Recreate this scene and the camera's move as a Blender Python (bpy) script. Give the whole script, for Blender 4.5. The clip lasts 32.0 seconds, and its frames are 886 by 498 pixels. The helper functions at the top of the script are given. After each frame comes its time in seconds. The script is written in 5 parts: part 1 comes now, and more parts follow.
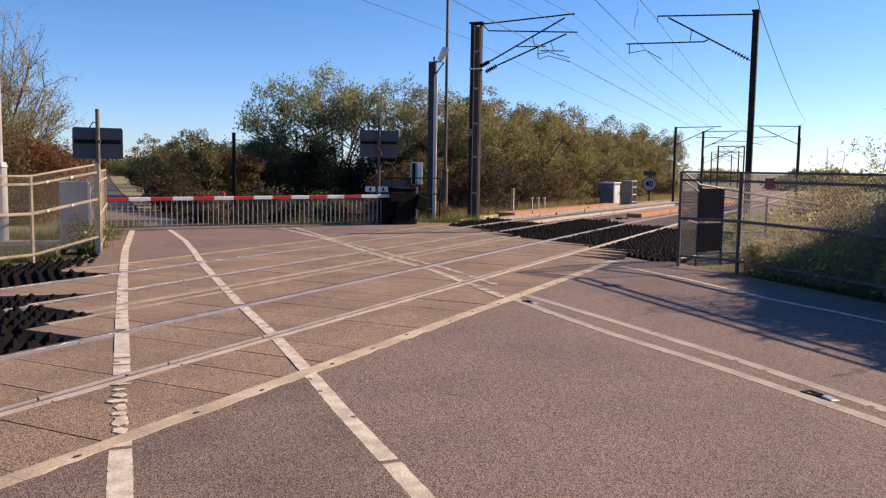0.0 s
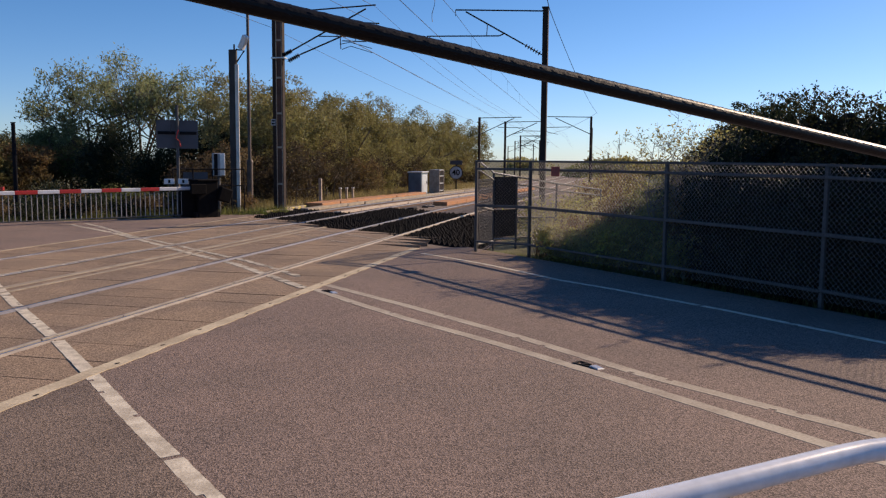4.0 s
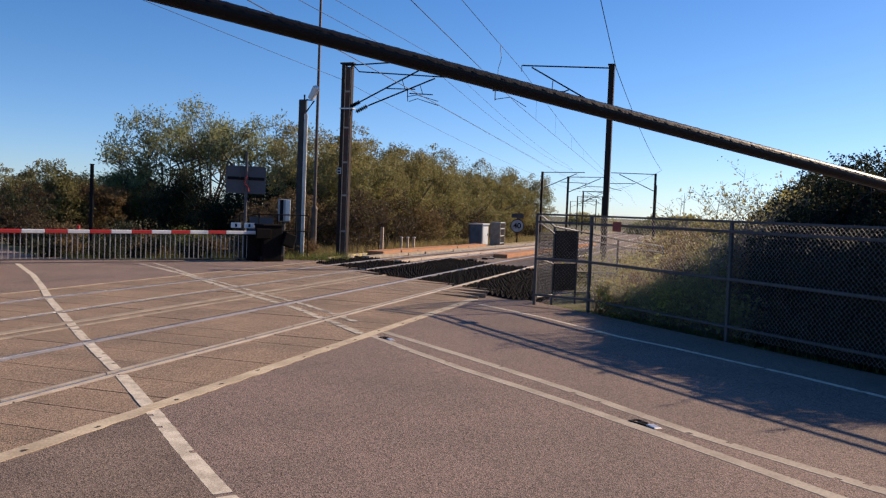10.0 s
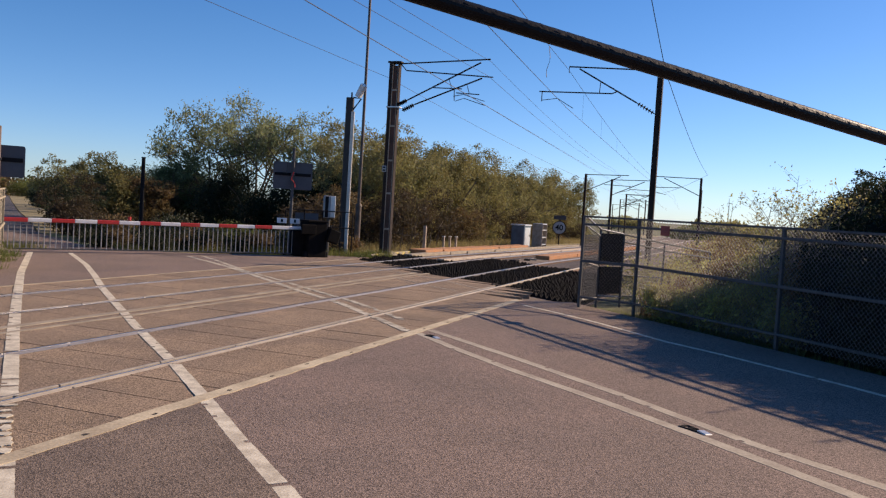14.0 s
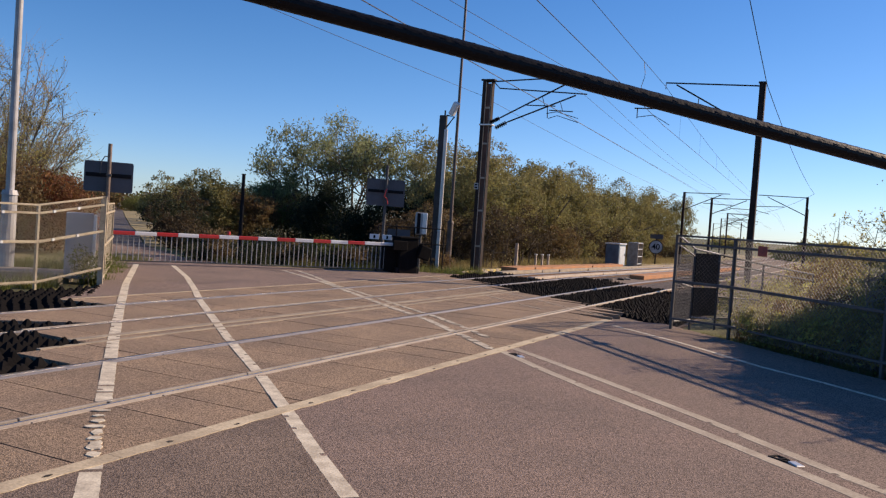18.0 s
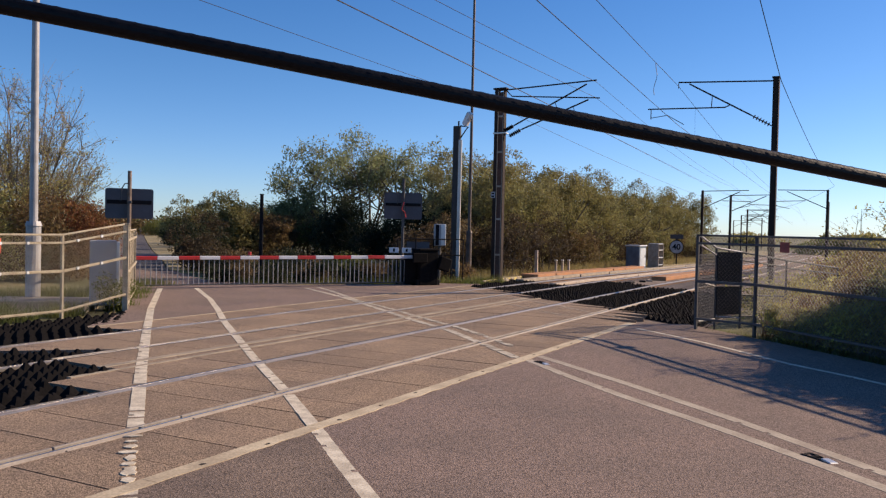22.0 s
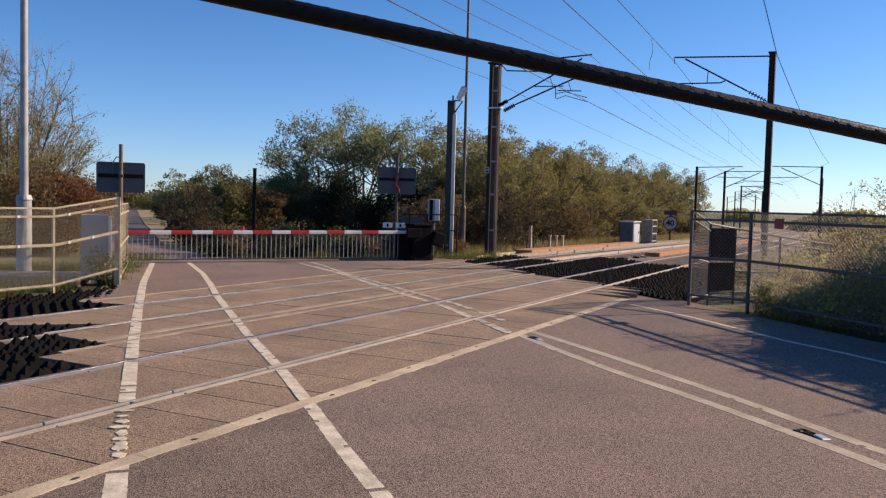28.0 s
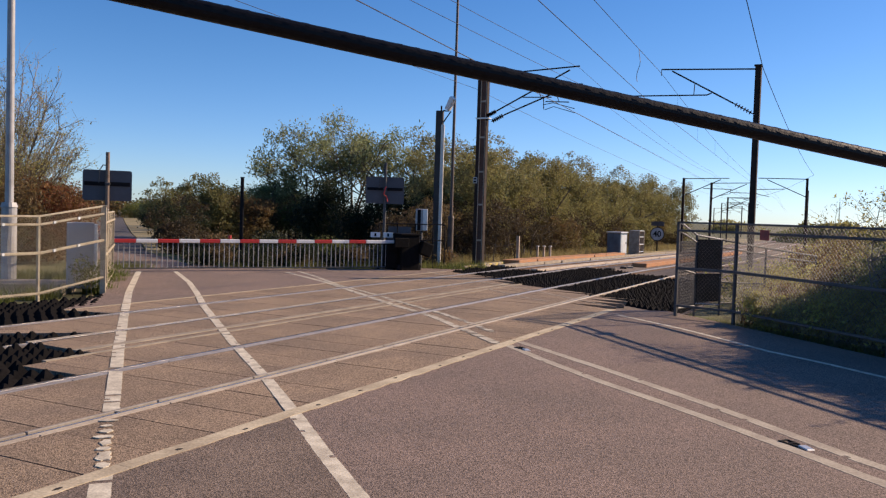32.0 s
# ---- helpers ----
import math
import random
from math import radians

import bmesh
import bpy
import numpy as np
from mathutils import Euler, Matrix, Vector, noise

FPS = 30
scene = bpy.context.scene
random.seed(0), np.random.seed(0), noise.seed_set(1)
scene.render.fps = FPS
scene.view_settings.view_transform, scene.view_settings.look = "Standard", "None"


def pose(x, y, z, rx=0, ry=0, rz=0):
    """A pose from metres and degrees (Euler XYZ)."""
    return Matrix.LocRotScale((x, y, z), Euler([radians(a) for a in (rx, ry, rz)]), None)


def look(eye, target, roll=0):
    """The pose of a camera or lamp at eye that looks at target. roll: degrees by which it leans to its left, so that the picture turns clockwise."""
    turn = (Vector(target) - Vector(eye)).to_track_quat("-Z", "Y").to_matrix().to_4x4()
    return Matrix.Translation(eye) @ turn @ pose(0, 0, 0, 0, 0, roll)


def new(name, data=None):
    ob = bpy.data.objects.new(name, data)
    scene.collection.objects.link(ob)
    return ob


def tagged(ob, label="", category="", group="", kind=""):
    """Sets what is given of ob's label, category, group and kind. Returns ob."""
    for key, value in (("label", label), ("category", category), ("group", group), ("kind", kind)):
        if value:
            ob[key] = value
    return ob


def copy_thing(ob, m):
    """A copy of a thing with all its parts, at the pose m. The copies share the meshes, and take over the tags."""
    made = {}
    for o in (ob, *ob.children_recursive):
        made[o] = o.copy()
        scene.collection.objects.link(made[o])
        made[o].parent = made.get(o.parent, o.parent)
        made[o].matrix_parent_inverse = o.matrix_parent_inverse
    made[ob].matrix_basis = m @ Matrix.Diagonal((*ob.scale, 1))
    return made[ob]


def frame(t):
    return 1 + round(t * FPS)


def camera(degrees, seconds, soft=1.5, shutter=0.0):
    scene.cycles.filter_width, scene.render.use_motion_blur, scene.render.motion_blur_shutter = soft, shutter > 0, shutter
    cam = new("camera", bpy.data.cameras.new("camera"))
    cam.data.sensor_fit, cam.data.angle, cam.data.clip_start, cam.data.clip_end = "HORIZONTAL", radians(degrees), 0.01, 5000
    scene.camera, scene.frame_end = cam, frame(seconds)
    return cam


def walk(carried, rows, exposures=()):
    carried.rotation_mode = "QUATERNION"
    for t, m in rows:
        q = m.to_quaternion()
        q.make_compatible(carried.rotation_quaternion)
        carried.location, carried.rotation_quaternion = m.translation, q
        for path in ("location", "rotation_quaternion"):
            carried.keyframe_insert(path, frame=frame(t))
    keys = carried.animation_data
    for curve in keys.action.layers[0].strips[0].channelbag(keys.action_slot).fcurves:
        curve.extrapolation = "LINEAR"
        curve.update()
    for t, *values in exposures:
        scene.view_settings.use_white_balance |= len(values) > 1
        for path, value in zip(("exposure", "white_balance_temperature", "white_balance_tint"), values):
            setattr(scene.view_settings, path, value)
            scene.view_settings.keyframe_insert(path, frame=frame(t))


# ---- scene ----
cam = camera(55.49, 32.0, soft=1.25, shutter=0.0)
PATH = [
    (0, (-0.206, 0.178, 1.729), (-0.129, 2.168, 1.539), 0.9),
    (0.2, (-0.086, 0.2, 1.721), (0.368, 2.143, 1.578), -0.7),
    (0.3, (-0.035, 0.259, 1.683), (0.653, 2.132, 1.55), -0.2),
    (0.4, (-0.052, 0.257, 1.688), (0.853, 2.035, 1.557), 0.5),
    (0.5, (-0.09, 0.223, 1.716), (0.952, 1.924, 1.572), 0.4),
    (1, (-0.092, 0.216, 1.696), (1.13, 1.784, 1.48), 1.3),
    (1.5, (-0.053, 0.207, 1.704), (1.189, 1.766, 1.542), 0.7),
    (1.6, (-0.052, 0.196, 1.701), (1.202, 1.745, 1.529), 1.6),
    (2, (-0.038, 0.186, 1.699), (0.92, 1.929, 1.493), 0.43),
    (2.2, (-0.084, 0.08, 1.722), (0.581, 1.953, 1.504), -0.0),
    (2.5, (-0.066, 0.055, 1.737), (0.406, 1.987, 1.522), 0.1),
    (3, (-0.044, 0.008, 1.718), (0.411, 1.946, 1.527), 0.8),
    (3.5, (-0.02, 0.006, 1.745), (0.496, 1.927, 1.534), 0.2),
    (5.5, (0.006, 0.004, 1.712), (0.457, 1.945, 1.537), 2.1),
    (6, (0.016, -0.002, 1.715), (0.452, 1.943, 1.557), 1.9),
    (6.5, (0.012, 0.0, 1.717), (0.446, 1.947, 1.572), 1.9),
    (7, (0.012, 0.004, 1.716), (0.445, 1.952, 1.58), 2.2),
    (7.5, (0.004, -0.009, 1.716), (0.429, 1.941, 1.589), 2.4),
    (8, (0.005, -0.017, 1.713), (0.422, 1.935, 1.59), 2.1),
    (8.5, (0.006, -0.008, 1.716), (0.413, 1.946, 1.598), 2.0),
    (9, (0.007, -0.023, 1.719), (0.415, 1.933, 1.613), 2.0),
    (9.5, (-0.009, -0.036, 1.721), (0.376, 1.924, 1.629), 2.4),
    (10, (-0.004, -0.03, 1.721), (0.366, 1.934, 1.632), 2.2),
    (10.5, (-0.026, -0.03, 1.722), (0.328, 1.936, 1.634), 2.0),
    (11, (-0.094, -0.018, 1.721), (0.156, 1.964, 1.635), 0.7),
    (11.5, (-0.082, -0.015, 1.72), (0.22, 1.96, 1.649), 1.1),
    (12, (-0.099, -0.025, 1.72), (0.177, 1.954, 1.632), 0.4),
    (12.5, (-0.104, -0.02, 1.717), (0.204, 1.954, 1.628), 0.9),
    (13, (-0.117, -0.023, 1.715), (0.181, 1.952, 1.622), 1.6),
    (13.5, (-0.122, -0.031, 1.71), (0.175, 1.944, 1.613), 3.1),
    (15.5, (-0.094, -0.062, 1.713), (0.156, 1.92, 1.63), 3.4),
    (16, (-0.071, -0.029, 1.707), (0.203, 1.95, 1.616), 3.1),
    (16.5, (-0.005, -0.015, 1.709), (0.111, 1.981, 1.648), 3.8),
    (17, (0.008, -0.038, 1.719), (-0.03, 1.961, 1.668), 4.3),
    (17.5, (0.006, -0.009, 1.715), (0.011, 1.99, 1.665), 4.4),
    (18, (0.007, -0.024, 1.718), (0.059, 1.974, 1.65), 4.0),
    (18.5, (-0.003, 0.003, 1.712), (0.078, 2.0, 1.635), 3.7),
    (19, (-0.007, -0.022, 1.718), (0.09, 1.974, 1.641), 3.8),
    (19.5, (-0.011, -0.013, 1.723), (0.04, 1.985, 1.66), 3.0),
    (20, (-0.011, -0.018, 1.712), (0.047, 1.98, 1.642), 3.4),
    (20.5, (-0.029, -0.021, 1.722), (0.037, 1.977, 1.655), 3.9),
    (21, (-0.007, -0.029, 1.725), (0.032, 1.969, 1.653), 2.8),
    (21.5, (0.001, -0.036, 1.735), (0.05, 1.962, 1.67), 1.7),
    (22, (-0.003, -0.058, 1.737), (0.002, 1.941, 1.691), 1.3),
    (22.5, (-0.001, -0.05, 1.739), (0.001, 1.95, 1.712), 2.1),
    (23, (-0.014, -0.03, 1.740), (0.009, 1.97, 1.717), 2.3),
    (23.5, (-0.011, -0.054, 1.748), (0.023, 1.946, 1.738), 2.0),
    (24, (-0.014, -0.053, 1.743), (-0.01, 1.947, 1.731), 2.0),
    (24.5, (-0.018, -0.069, 1.75), (-0.129, 1.928, 1.704), 1.7),
    (25, (0.0, -0.057, 1.741), (-0.071, 1.941, 1.689), 1.6),
    (25.5, (-0.001, -0.04, 1.741), (-0.068, 1.958, 1.68), 1.3),
    (27.5, (-0.009, -0.021, 1.731), (-0.037, 1.977, 1.641), 2.0),
    (28, (0.0, 0.0, 1.732), (0.021, 1.997, 1.628), 1.5),
    (28.5, (-0.008, -0.001, 1.736), (0.022, 1.996, 1.646), 1.7),
    (29, (-0.003, -0.004, 1.733), (0.021, 1.994, 1.648), 1.8),
    (29.5, (0.008, 0.006, 1.73), (0.033, 2.004, 1.648), 1.8),
    (30, (0.001, -0.005, 1.726), (0.029, 1.993, 1.641), 1.9),
    (30.5, (-0.005, -0.013, 1.724), (0.026, 1.985, 1.638), 2.1),
    (31, (-0.007, -0.01, 1.722), (0.06, 1.986, 1.632), 2.6),
    (31.5, (-0.004, -0.009, 1.732), (0.101, 1.986, 1.647), 2.8),
    (32, (0.006, -0.007, 1.734), (0.055, 1.991, 1.654), 1.8),
]
EXPOSE = [
    (0.0, 0.3, 7100, 22), (0.3, 0.15, 7200, 20), (0.6, 0.0, 7700, 26), (1.6, -0.1, 7700, 26), (2.1, -0.45, 7200, 20), (3.0, -0.15, 6950, 18),
    (8.0, -0.12, 6950, 18), (9.5, 0.0, 6950, 18), (10.5, 0.05, 6950, 18), (13.5, 0.03, 6950, 18), (16.0, 0.02, 6950, 18), (18.0, 0.06, 6950, 18), (21.0, 0.07, 6950, 18), (32.0, 0.1, 6950, 18)]
walk(cam, [(t, look(eye, target, roll)) for t, eye, target, roll in PATH], EXPOSE)

# ---- light ----
SUN_TO = Vector((math.cos(radians(20.5)), math.sin(radians(20.5)), math.tan(radians(27.5)))).normalized()
sun_data = bpy.data.lights.new("sun", "SUN")
sun_data.energy, sun_data.angle, sun_data.color = 6.2, radians(0.55), (1.0, 0.83, 0.62)
sun = new("sun", sun_data)
sun.matrix_world = look((60, 22, 40), (60 - SUN_TO.x, 22 - SUN_TO.y, 40 - SUN_TO.z))
world = bpy.data.worlds.new("sky")
scene.world = world
world.use_nodes = True
wn = world.node_tree.nodes
sky = wn.new("ShaderNodeTexSky")
sky.sky_type, sky.sun_disc = "NISHITA", False
sky.sun_elevation = math.asin(SUN_TO.z)
sky.sun_rotation = math.atan2(SUN_TO.x, SUN_TO.y)
sky.air_density, sky.dust_density, sky.ozone_density, sky.altitude = 0.85, 0.22, 5.0, 200
tone = wn.new("ShaderNodeHueSaturation")
tone.inputs["Saturation"].default_value = 1.22
tone.inputs["Hue"].default_value = 0.504
wn["Background"].inputs[1].default_value = 0.135
world.node_tree.links.new(sky.outputs[0], tone.inputs["Color"])
# thin blue-white haze low in the air, fading upwards
where = wn.new("ShaderNodeTexCoord")
split = wn.new("ShaderNodeSeparateXYZ")
low = wn.new("ShaderNodeMapRange")
low.interpolation_type = "SMOOTHSTEP"
low.inputs["From Min"].default_value, low.inputs["From Max"].default_value = 0.0, 0.2
low.inputs["To Min"].default_value, low.inputs["To Max"].default_value = 1.0, 0.0
haze = wn.new("ShaderNodeMixRGB")
haze.blend_type = "MULTIPLY"
haze.inputs[2].default_value = (0.82, 0.94, 1.12, 1)
world.node_tree.links.new(where.outputs["Generated"], split.inputs[0])
world.node_tree.links.new(split.outputs["Z"], low.inputs["Value"])
world.node_tree.links.new(low.outputs[0], haze.inputs[0])
world.node_tree.links.new(tone.outputs[0], haze.inputs[1])
world.node_tree.links.new(haze.outputs[0], wn["Background"].inputs[0])


# ---- materials ----
def material(name, colour, rough=0.8, metal=0.0, colour2=None, scale=8.0, fine=60.0, bump=0.15, spread=0.25, spec=0.5, per_object=0.0, per_island=0.0, translucent=0.0, voronoi=False):
    """A surface with variation at two scales: patches of colour2 and fine grain, with relief."""
    m = bpy.data.materials.new(name)
    m.use_nodes = True
    nt = m.node_tree
    b = nt.nodes["Principled BSDF"]
    link = nt.links.new
    co = nt.nodes.new("ShaderNodeTexCoord")
    n1 = nt.nodes.new("ShaderNodeTexNoise")
    n1.inputs["Scale"].default_value, n1.inputs["Detail"].default_value = scale, 5
    n2 = nt.nodes.new("ShaderNodeTexVoronoi" if voronoi else "ShaderNodeTexNoise")
    n2.inputs["Scale"].default_value = fine
    if not voronoi:
        n2.inputs["Detail"].default_value = 3
    for n in (n1, n2):
        link(co.outputs["Object"], n.inputs["Vector"])
    mix = nt.nodes.new("ShaderNodeMixRGB")
    mix.inputs[1].default_value = (*colour, 1)
    mix.inputs[2].default_value = (*(colour2 or [c * 0.6 for c in colour]), 1)
    ramp = nt.nodes.new("ShaderNodeMapRange")
    ramp.inputs["From Min"].default_value, ramp.inputs["From Max"].default_value = 0.38, 0.64
    link(n1.outputs[0], ramp.inputs["Value"])
    link(ramp.outputs[0], mix.inputs[0])
    vary = nt.nodes.new("ShaderNodeHueSaturation")
    val = nt.nodes.new("ShaderNodeMapRange")
    val.inputs["From Min"].default_value, val.inputs["From Max"].default_value = (0.0, 1.0) if voronoi else (0.3, 0.7)
    val.inputs["To Min"].default_value, val.inputs["To Max"].default_value = 1 - spread, 1 + spread
    if voronoi:
        sep = nt.nodes.new("ShaderNodeSeparateColor")
        link(n2.outputs["Color"], sep.inputs[0])
        link(sep.outputs[0], val.inputs["Value"])
    else:
        link(n2.outputs[0], val.inputs["Value"])
    link(mix.outputs[0], vary.inputs["Color"])
    last = val.outputs[0]
    for amount, node, socket in ((per_object, "ShaderNodeObjectInfo", "Random"), (per_island, "ShaderNodeNewGeometry", "Random Per Island")):
        if amount:
            src = nt.nodes.new(node)
            r = nt.nodes.new("ShaderNodeMapRange")
            r.inputs["To Min"].default_value, r.inputs["To Max"].default_value = 1 - amount, 1 + amount
            link(src.outputs[socket], r.inputs["Value"])
            mul = nt.nodes.new("ShaderNodeMath")
            mul.operation = "MULTIPLY"
            link(last, mul.inputs[0])
            link(r.outputs[0], mul.inputs[1])
            last = mul.outputs[0]
            if node == "ShaderNodeNewGeometry":
                h = nt.nodes.new("ShaderNodeMapRange")
                h.inputs["To Min"].default_value, h.inputs["To Max"].default_value = 0.5 - amount * 0.06, 0.5 + amount * 0.06
                link(src.outputs[socket], h.inputs["Value"])
                link(h.outputs[0], vary.inputs["Hue"])
    link(last, vary.inputs["Value"])
    link(vary.outputs[0], b.inputs["Base Color"])
    b.inputs["Roughness"].default_value, b.inputs["Metallic"].default_value = rough, metal
    b.inputs["Specular IOR Level"].default_value = spec
    if bump:
        bp = nt.nodes.new("ShaderNodeBump")
        bp.inputs["Strength"].default_value, bp.inputs["Distance"].default_value = bump, 0.01
        link(n2.outputs[0], bp.inputs["Height"])
        link(bp.outputs[0], b.inputs["Normal"])
    if translucent:
        tr = nt.nodes.new("ShaderNodeBsdfTranslucent")
        link(vary.outputs[0], tr.inputs["Color"])
        ms = nt.nodes.new("ShaderNodeMixShader")
        ms.inputs[0].default_value = translucent
        link(b.outputs[0], ms.inputs[1])
        link(tr.outputs[0], ms.inputs[2])
        link(ms.outputs[0], nt.nodes["Material Output"].inputs["Surface"])
    return m


TARMAC = material("tarmac", (0.228, 0.166, 0.134), 0.9, colour2=(0.188, 0.141, 0.115), scale=0.7, fine=115, bump=0.4, spread=0.68, spec=0.3, voronoi=True)
TARMAC_DARK = material("patched_tarmac", (0.2, 0.15, 0.115), 0.9, colour2=(0.155, 0.117, 0.092), scale=1.2, fine=115, bump=0.4, spread=0.68, spec=0.3, voronoi=True)
LANE_SHADE = material("shade_grey_tarmac", (0.105, 0.092, 0.088), 0.9, colour2=(0.08, 0.072, 0.07), scale=0.7, fine=60, bump=0.4, spread=0.9, spec=0.3, voronoi=True)
PANEL = material("gritted_rubber_panel", (0.295, 0.213, 0.143), 0.9, colour2=(0.22, 0.162, 0.115), scale=0.9, fine=110, bump=0.4, spread=0.65, spec=0.25, voronoi=True, per_object=0.07)
CONCRETE = material("pale_concrete", (0.36, 0.3, 0.22), 0.9, colour2=(0.25, 0.21, 0.16), scale=2.5, fine=60)
KERB = material("tan_kerb_concrete", (0.57, 0.48, 0.33), 0.9, colour2=(0.4, 0.325, 0.22), scale=2.2, fine=50, spread=0.2)
PAINT = material("worn_road_paint", (0.68, 0.61, 0.47), 0.8, colour2=(0.46, 0.4, 0.3), scale=7.0, fine=60, spread=0.2)
PAINT_FADED = material("faded_road_paint", (0.54, 0.48, 0.37), 0.85, colour2=(0.36, 0.31, 0.235), scale=5.0, fine=45, spread=0.2)
PAINT_WORN = material("dirty_road_paint", (0.44, 0.38, 0.29), 0.85, colour2=(0.33, 0.275, 0.21), scale=3.0, fine=45, spread=0.2)
STEEL = material("polished_rail_head", (0.3, 0.28, 0.265), 0.4, 0.7, colour2=(0.23, 0.21, 0.2), scale=3.0, fine=30, bump=0.05, spread=0.1)
STEEL_BRIGHT = material("wheel_polished_steel", (0.75, 0.72, 0.68), 0.22, 1.0, colour2=(0.66, 0.63, 0.6), scale=3.0, fine=30, bump=0.03, spread=0.06)
LIP = material("grey_filler_strip", (0.3, 0.265, 0.22), 0.6, 0.15, colour2=(0.22, 0.19, 0.16), scale=2.0, fine=40, bump=0.08, spread=0.15)
GROOVE = material("dark_flange_groove", (0.05, 0.042, 0.036), 0.9, colour2=(0.08, 0.065, 0.05), scale=4.0, fine=40)
RAIL_DUST = material("dusty_rail_head", (0.36, 0.31, 0.25), 0.6, 0.2, colour2=(0.28, 0.235, 0.19), scale=3.0, fine=40, bump=0.08, spread=0.15)
RUST = material("rusty_steel", (0.16, 0.075, 0.035), 0.85, colour2=(0.23, 0.11, 0.05), scale=5.0, fine=50)
SPOIL = material("rusty_dust_bed", (0.44, 0.2, 0.085), 0.95, colour2=(0.36, 0.19, 0.1), scale=1.4, fine=40, bump=0.5, spread=0.3)
BALLAST = material("ballast", (0.13, 0.095, 0.07), 0.95, colour2=(0.2, 0.15, 0.11), scale=1.0, fine=22, bump=0.8, spread=0.55, voronoi=True)
SLEEPER = material("concrete_sleeper", (0.2, 0.16, 0.13), 0.9, colour2=(0.14, 0.11, 0.09), scale=3.0, fine=40)
GRASS = material("rough_grass", (0.085, 0.095, 0.03), 0.95, colour2=(0.14, 0.12, 0.05), scale=0.35, fine=14, bump=0.6, spread=0.5)
DRY = material("dry_verge", (0.3, 0.24, 0.12), 0.95, colour2=(0.19, 0.16, 0.07), scale=0.6, fine=18, bump=0.6, spread=0.4)
BLACK = material("black_rubber", (0.006, 0.0055, 0.006), 0.9, colour2=(0.009, 0.008, 0.008), scale=6, fine=40, spread=0.4, spec=0.08, per_island=0.35)
# darker than bare zinc: the fence's shaded side is put into this grey
GALV = material("shade_dark_galvanised_steel", (0.075, 0.074, 0.074), 0.7, 0.0, colour2=(0.055, 0.054, 0.054), scale=7, fine=40, bump=0.08)
GALV_SHINE = material("bright_grey_tube", (0.36, 0.35, 0.34), 0.4, 0.5, colour2=(0.26, 0.25, 0.24), scale=7, fine=40, bump=0.05)
LINK = material("galvanised_mesh_wire", (0.17, 0.17, 0.175), 0.5, 0.15, colour2=(0.12, 0.12, 0.12), scale=7, fine=40, bump=0.0)
GALV_LIGHT = material("pale_cream_steel", (0.4, 0.34, 0.24), 0.7, 0.0, colour2=(0.3, 0.25, 0.17), scale=7, fine=40, bump=0.08)
POLE_GREY = material("painted_grey_pole", (0.36, 0.36, 0.36), 0.55, 0.2, colour2=(0.27, 0.265, 0.26), scale=4, fine=50, bump=0.05, spread=0.1)
MAST = material("weathered_mast_steel", (0.04, 0.026, 0.022), 0.8, 0.0, colour2=(0.028, 0.02, 0.017), scale=3, fine=50, bump=0.15, spec=0.2)
MAST_BROWN = material("brown_mast_web", (0.13, 0.062, 0.043), 0.85, 0.0, colour2=(0.085, 0.045, 0.032), scale=3, fine=50, bump=0.15)
MAST_LIGHT = material("mast_bracing_steel", (0.46, 0.38, 0.3), 0.7, 0.1, colour2=(0.34, 0.27, 0.2), scale=5, fine=50)
WIRE_MAT = material("overhead_wire_copper", (0.05, 0.042, 0.036), 0.6, 0.5, bump=0)
DARK = material("dark_painted_steel", (0.008, 0.008, 0.01), 0.8, 0.0, colour2=(0.012, 0.011, 0.012), scale=5, fine=50, bump=0.08, spec=0.15)
BOARD_DARK = material("dark_infill_board", (0.014, 0.015, 0.019), 0.9, 0.0, colour2=(0.01, 0.011, 0.014), scale=3, fine=40, bump=0.05, spread=0.1, spec=0.08)
SIGN_BACK = material("grey_sign_back", (0.085, 0.087, 0.1), 0.6, 0.2, colour2=(0.07, 0.072, 0.082), scale=3, fine=50, bump=0.04, spread=0.08)
WHITE = material("white_paint", (0.78, 0.78, 0.77), 0.4, 0, colour2=(0.7, 0.7, 0.69), scale=5, fine=60, bump=0.04, spread=0.06)
PALE_WHITE = material("weathered_white_gloss", (0.74, 0.75, 0.76), 0.25, 0, colour2=(0.66, 0.68, 0.7), scale=6, fine=25, bump=0.03, spread=0.08)
RED = material("red_reflective_band", (0.55, 0.03, 0.025), 0.45, 0, colour2=(0.45, 0.03, 0.025), scale=5, fine=60, bump=0.04, spread=0.1)
ORANGE = material("orange_sign", (0.85, 0.17, 0.06), 0.5, 0, colour2=(0.8, 0.2, 0.1), scale=3, fine=60, bump=0.02, spread=0.06)
CAB_GREY = material("cabinet_grey", (0.36, 0.38, 0.4), 0.5, 0.1, colour2=(0.31, 0.33, 0.35), scale=2, fine=50, bump=0.04, spread=0.08)
ALU = material("bright_aluminium", (0.72, 0.72, 0.7), 0.4, 0.6, colour2=(0.6, 0.6, 0.58), scale=4, fine=60, bump=0.03, spread=0.08)
ROPE = material("steel_wire_rope", (0.006, 0.006, 0.007), 0.42, 0.0, colour2=(0.004, 0.004, 0.005), scale=30, fine=300, bump=0.05, spec=0.18)
BARK = material("bark", (0.1, 0.075, 0.05), 0.9, colour2=(0.16, 0.13, 0.1), scale=6, fine=40, bump=0.5)
PALE_BARK = material("pale_bark", (0.24, 0.2, 0.155), 0.9, colour2=(0.16, 0.135, 0.105), scale=6, fine=40, bump=0.5)


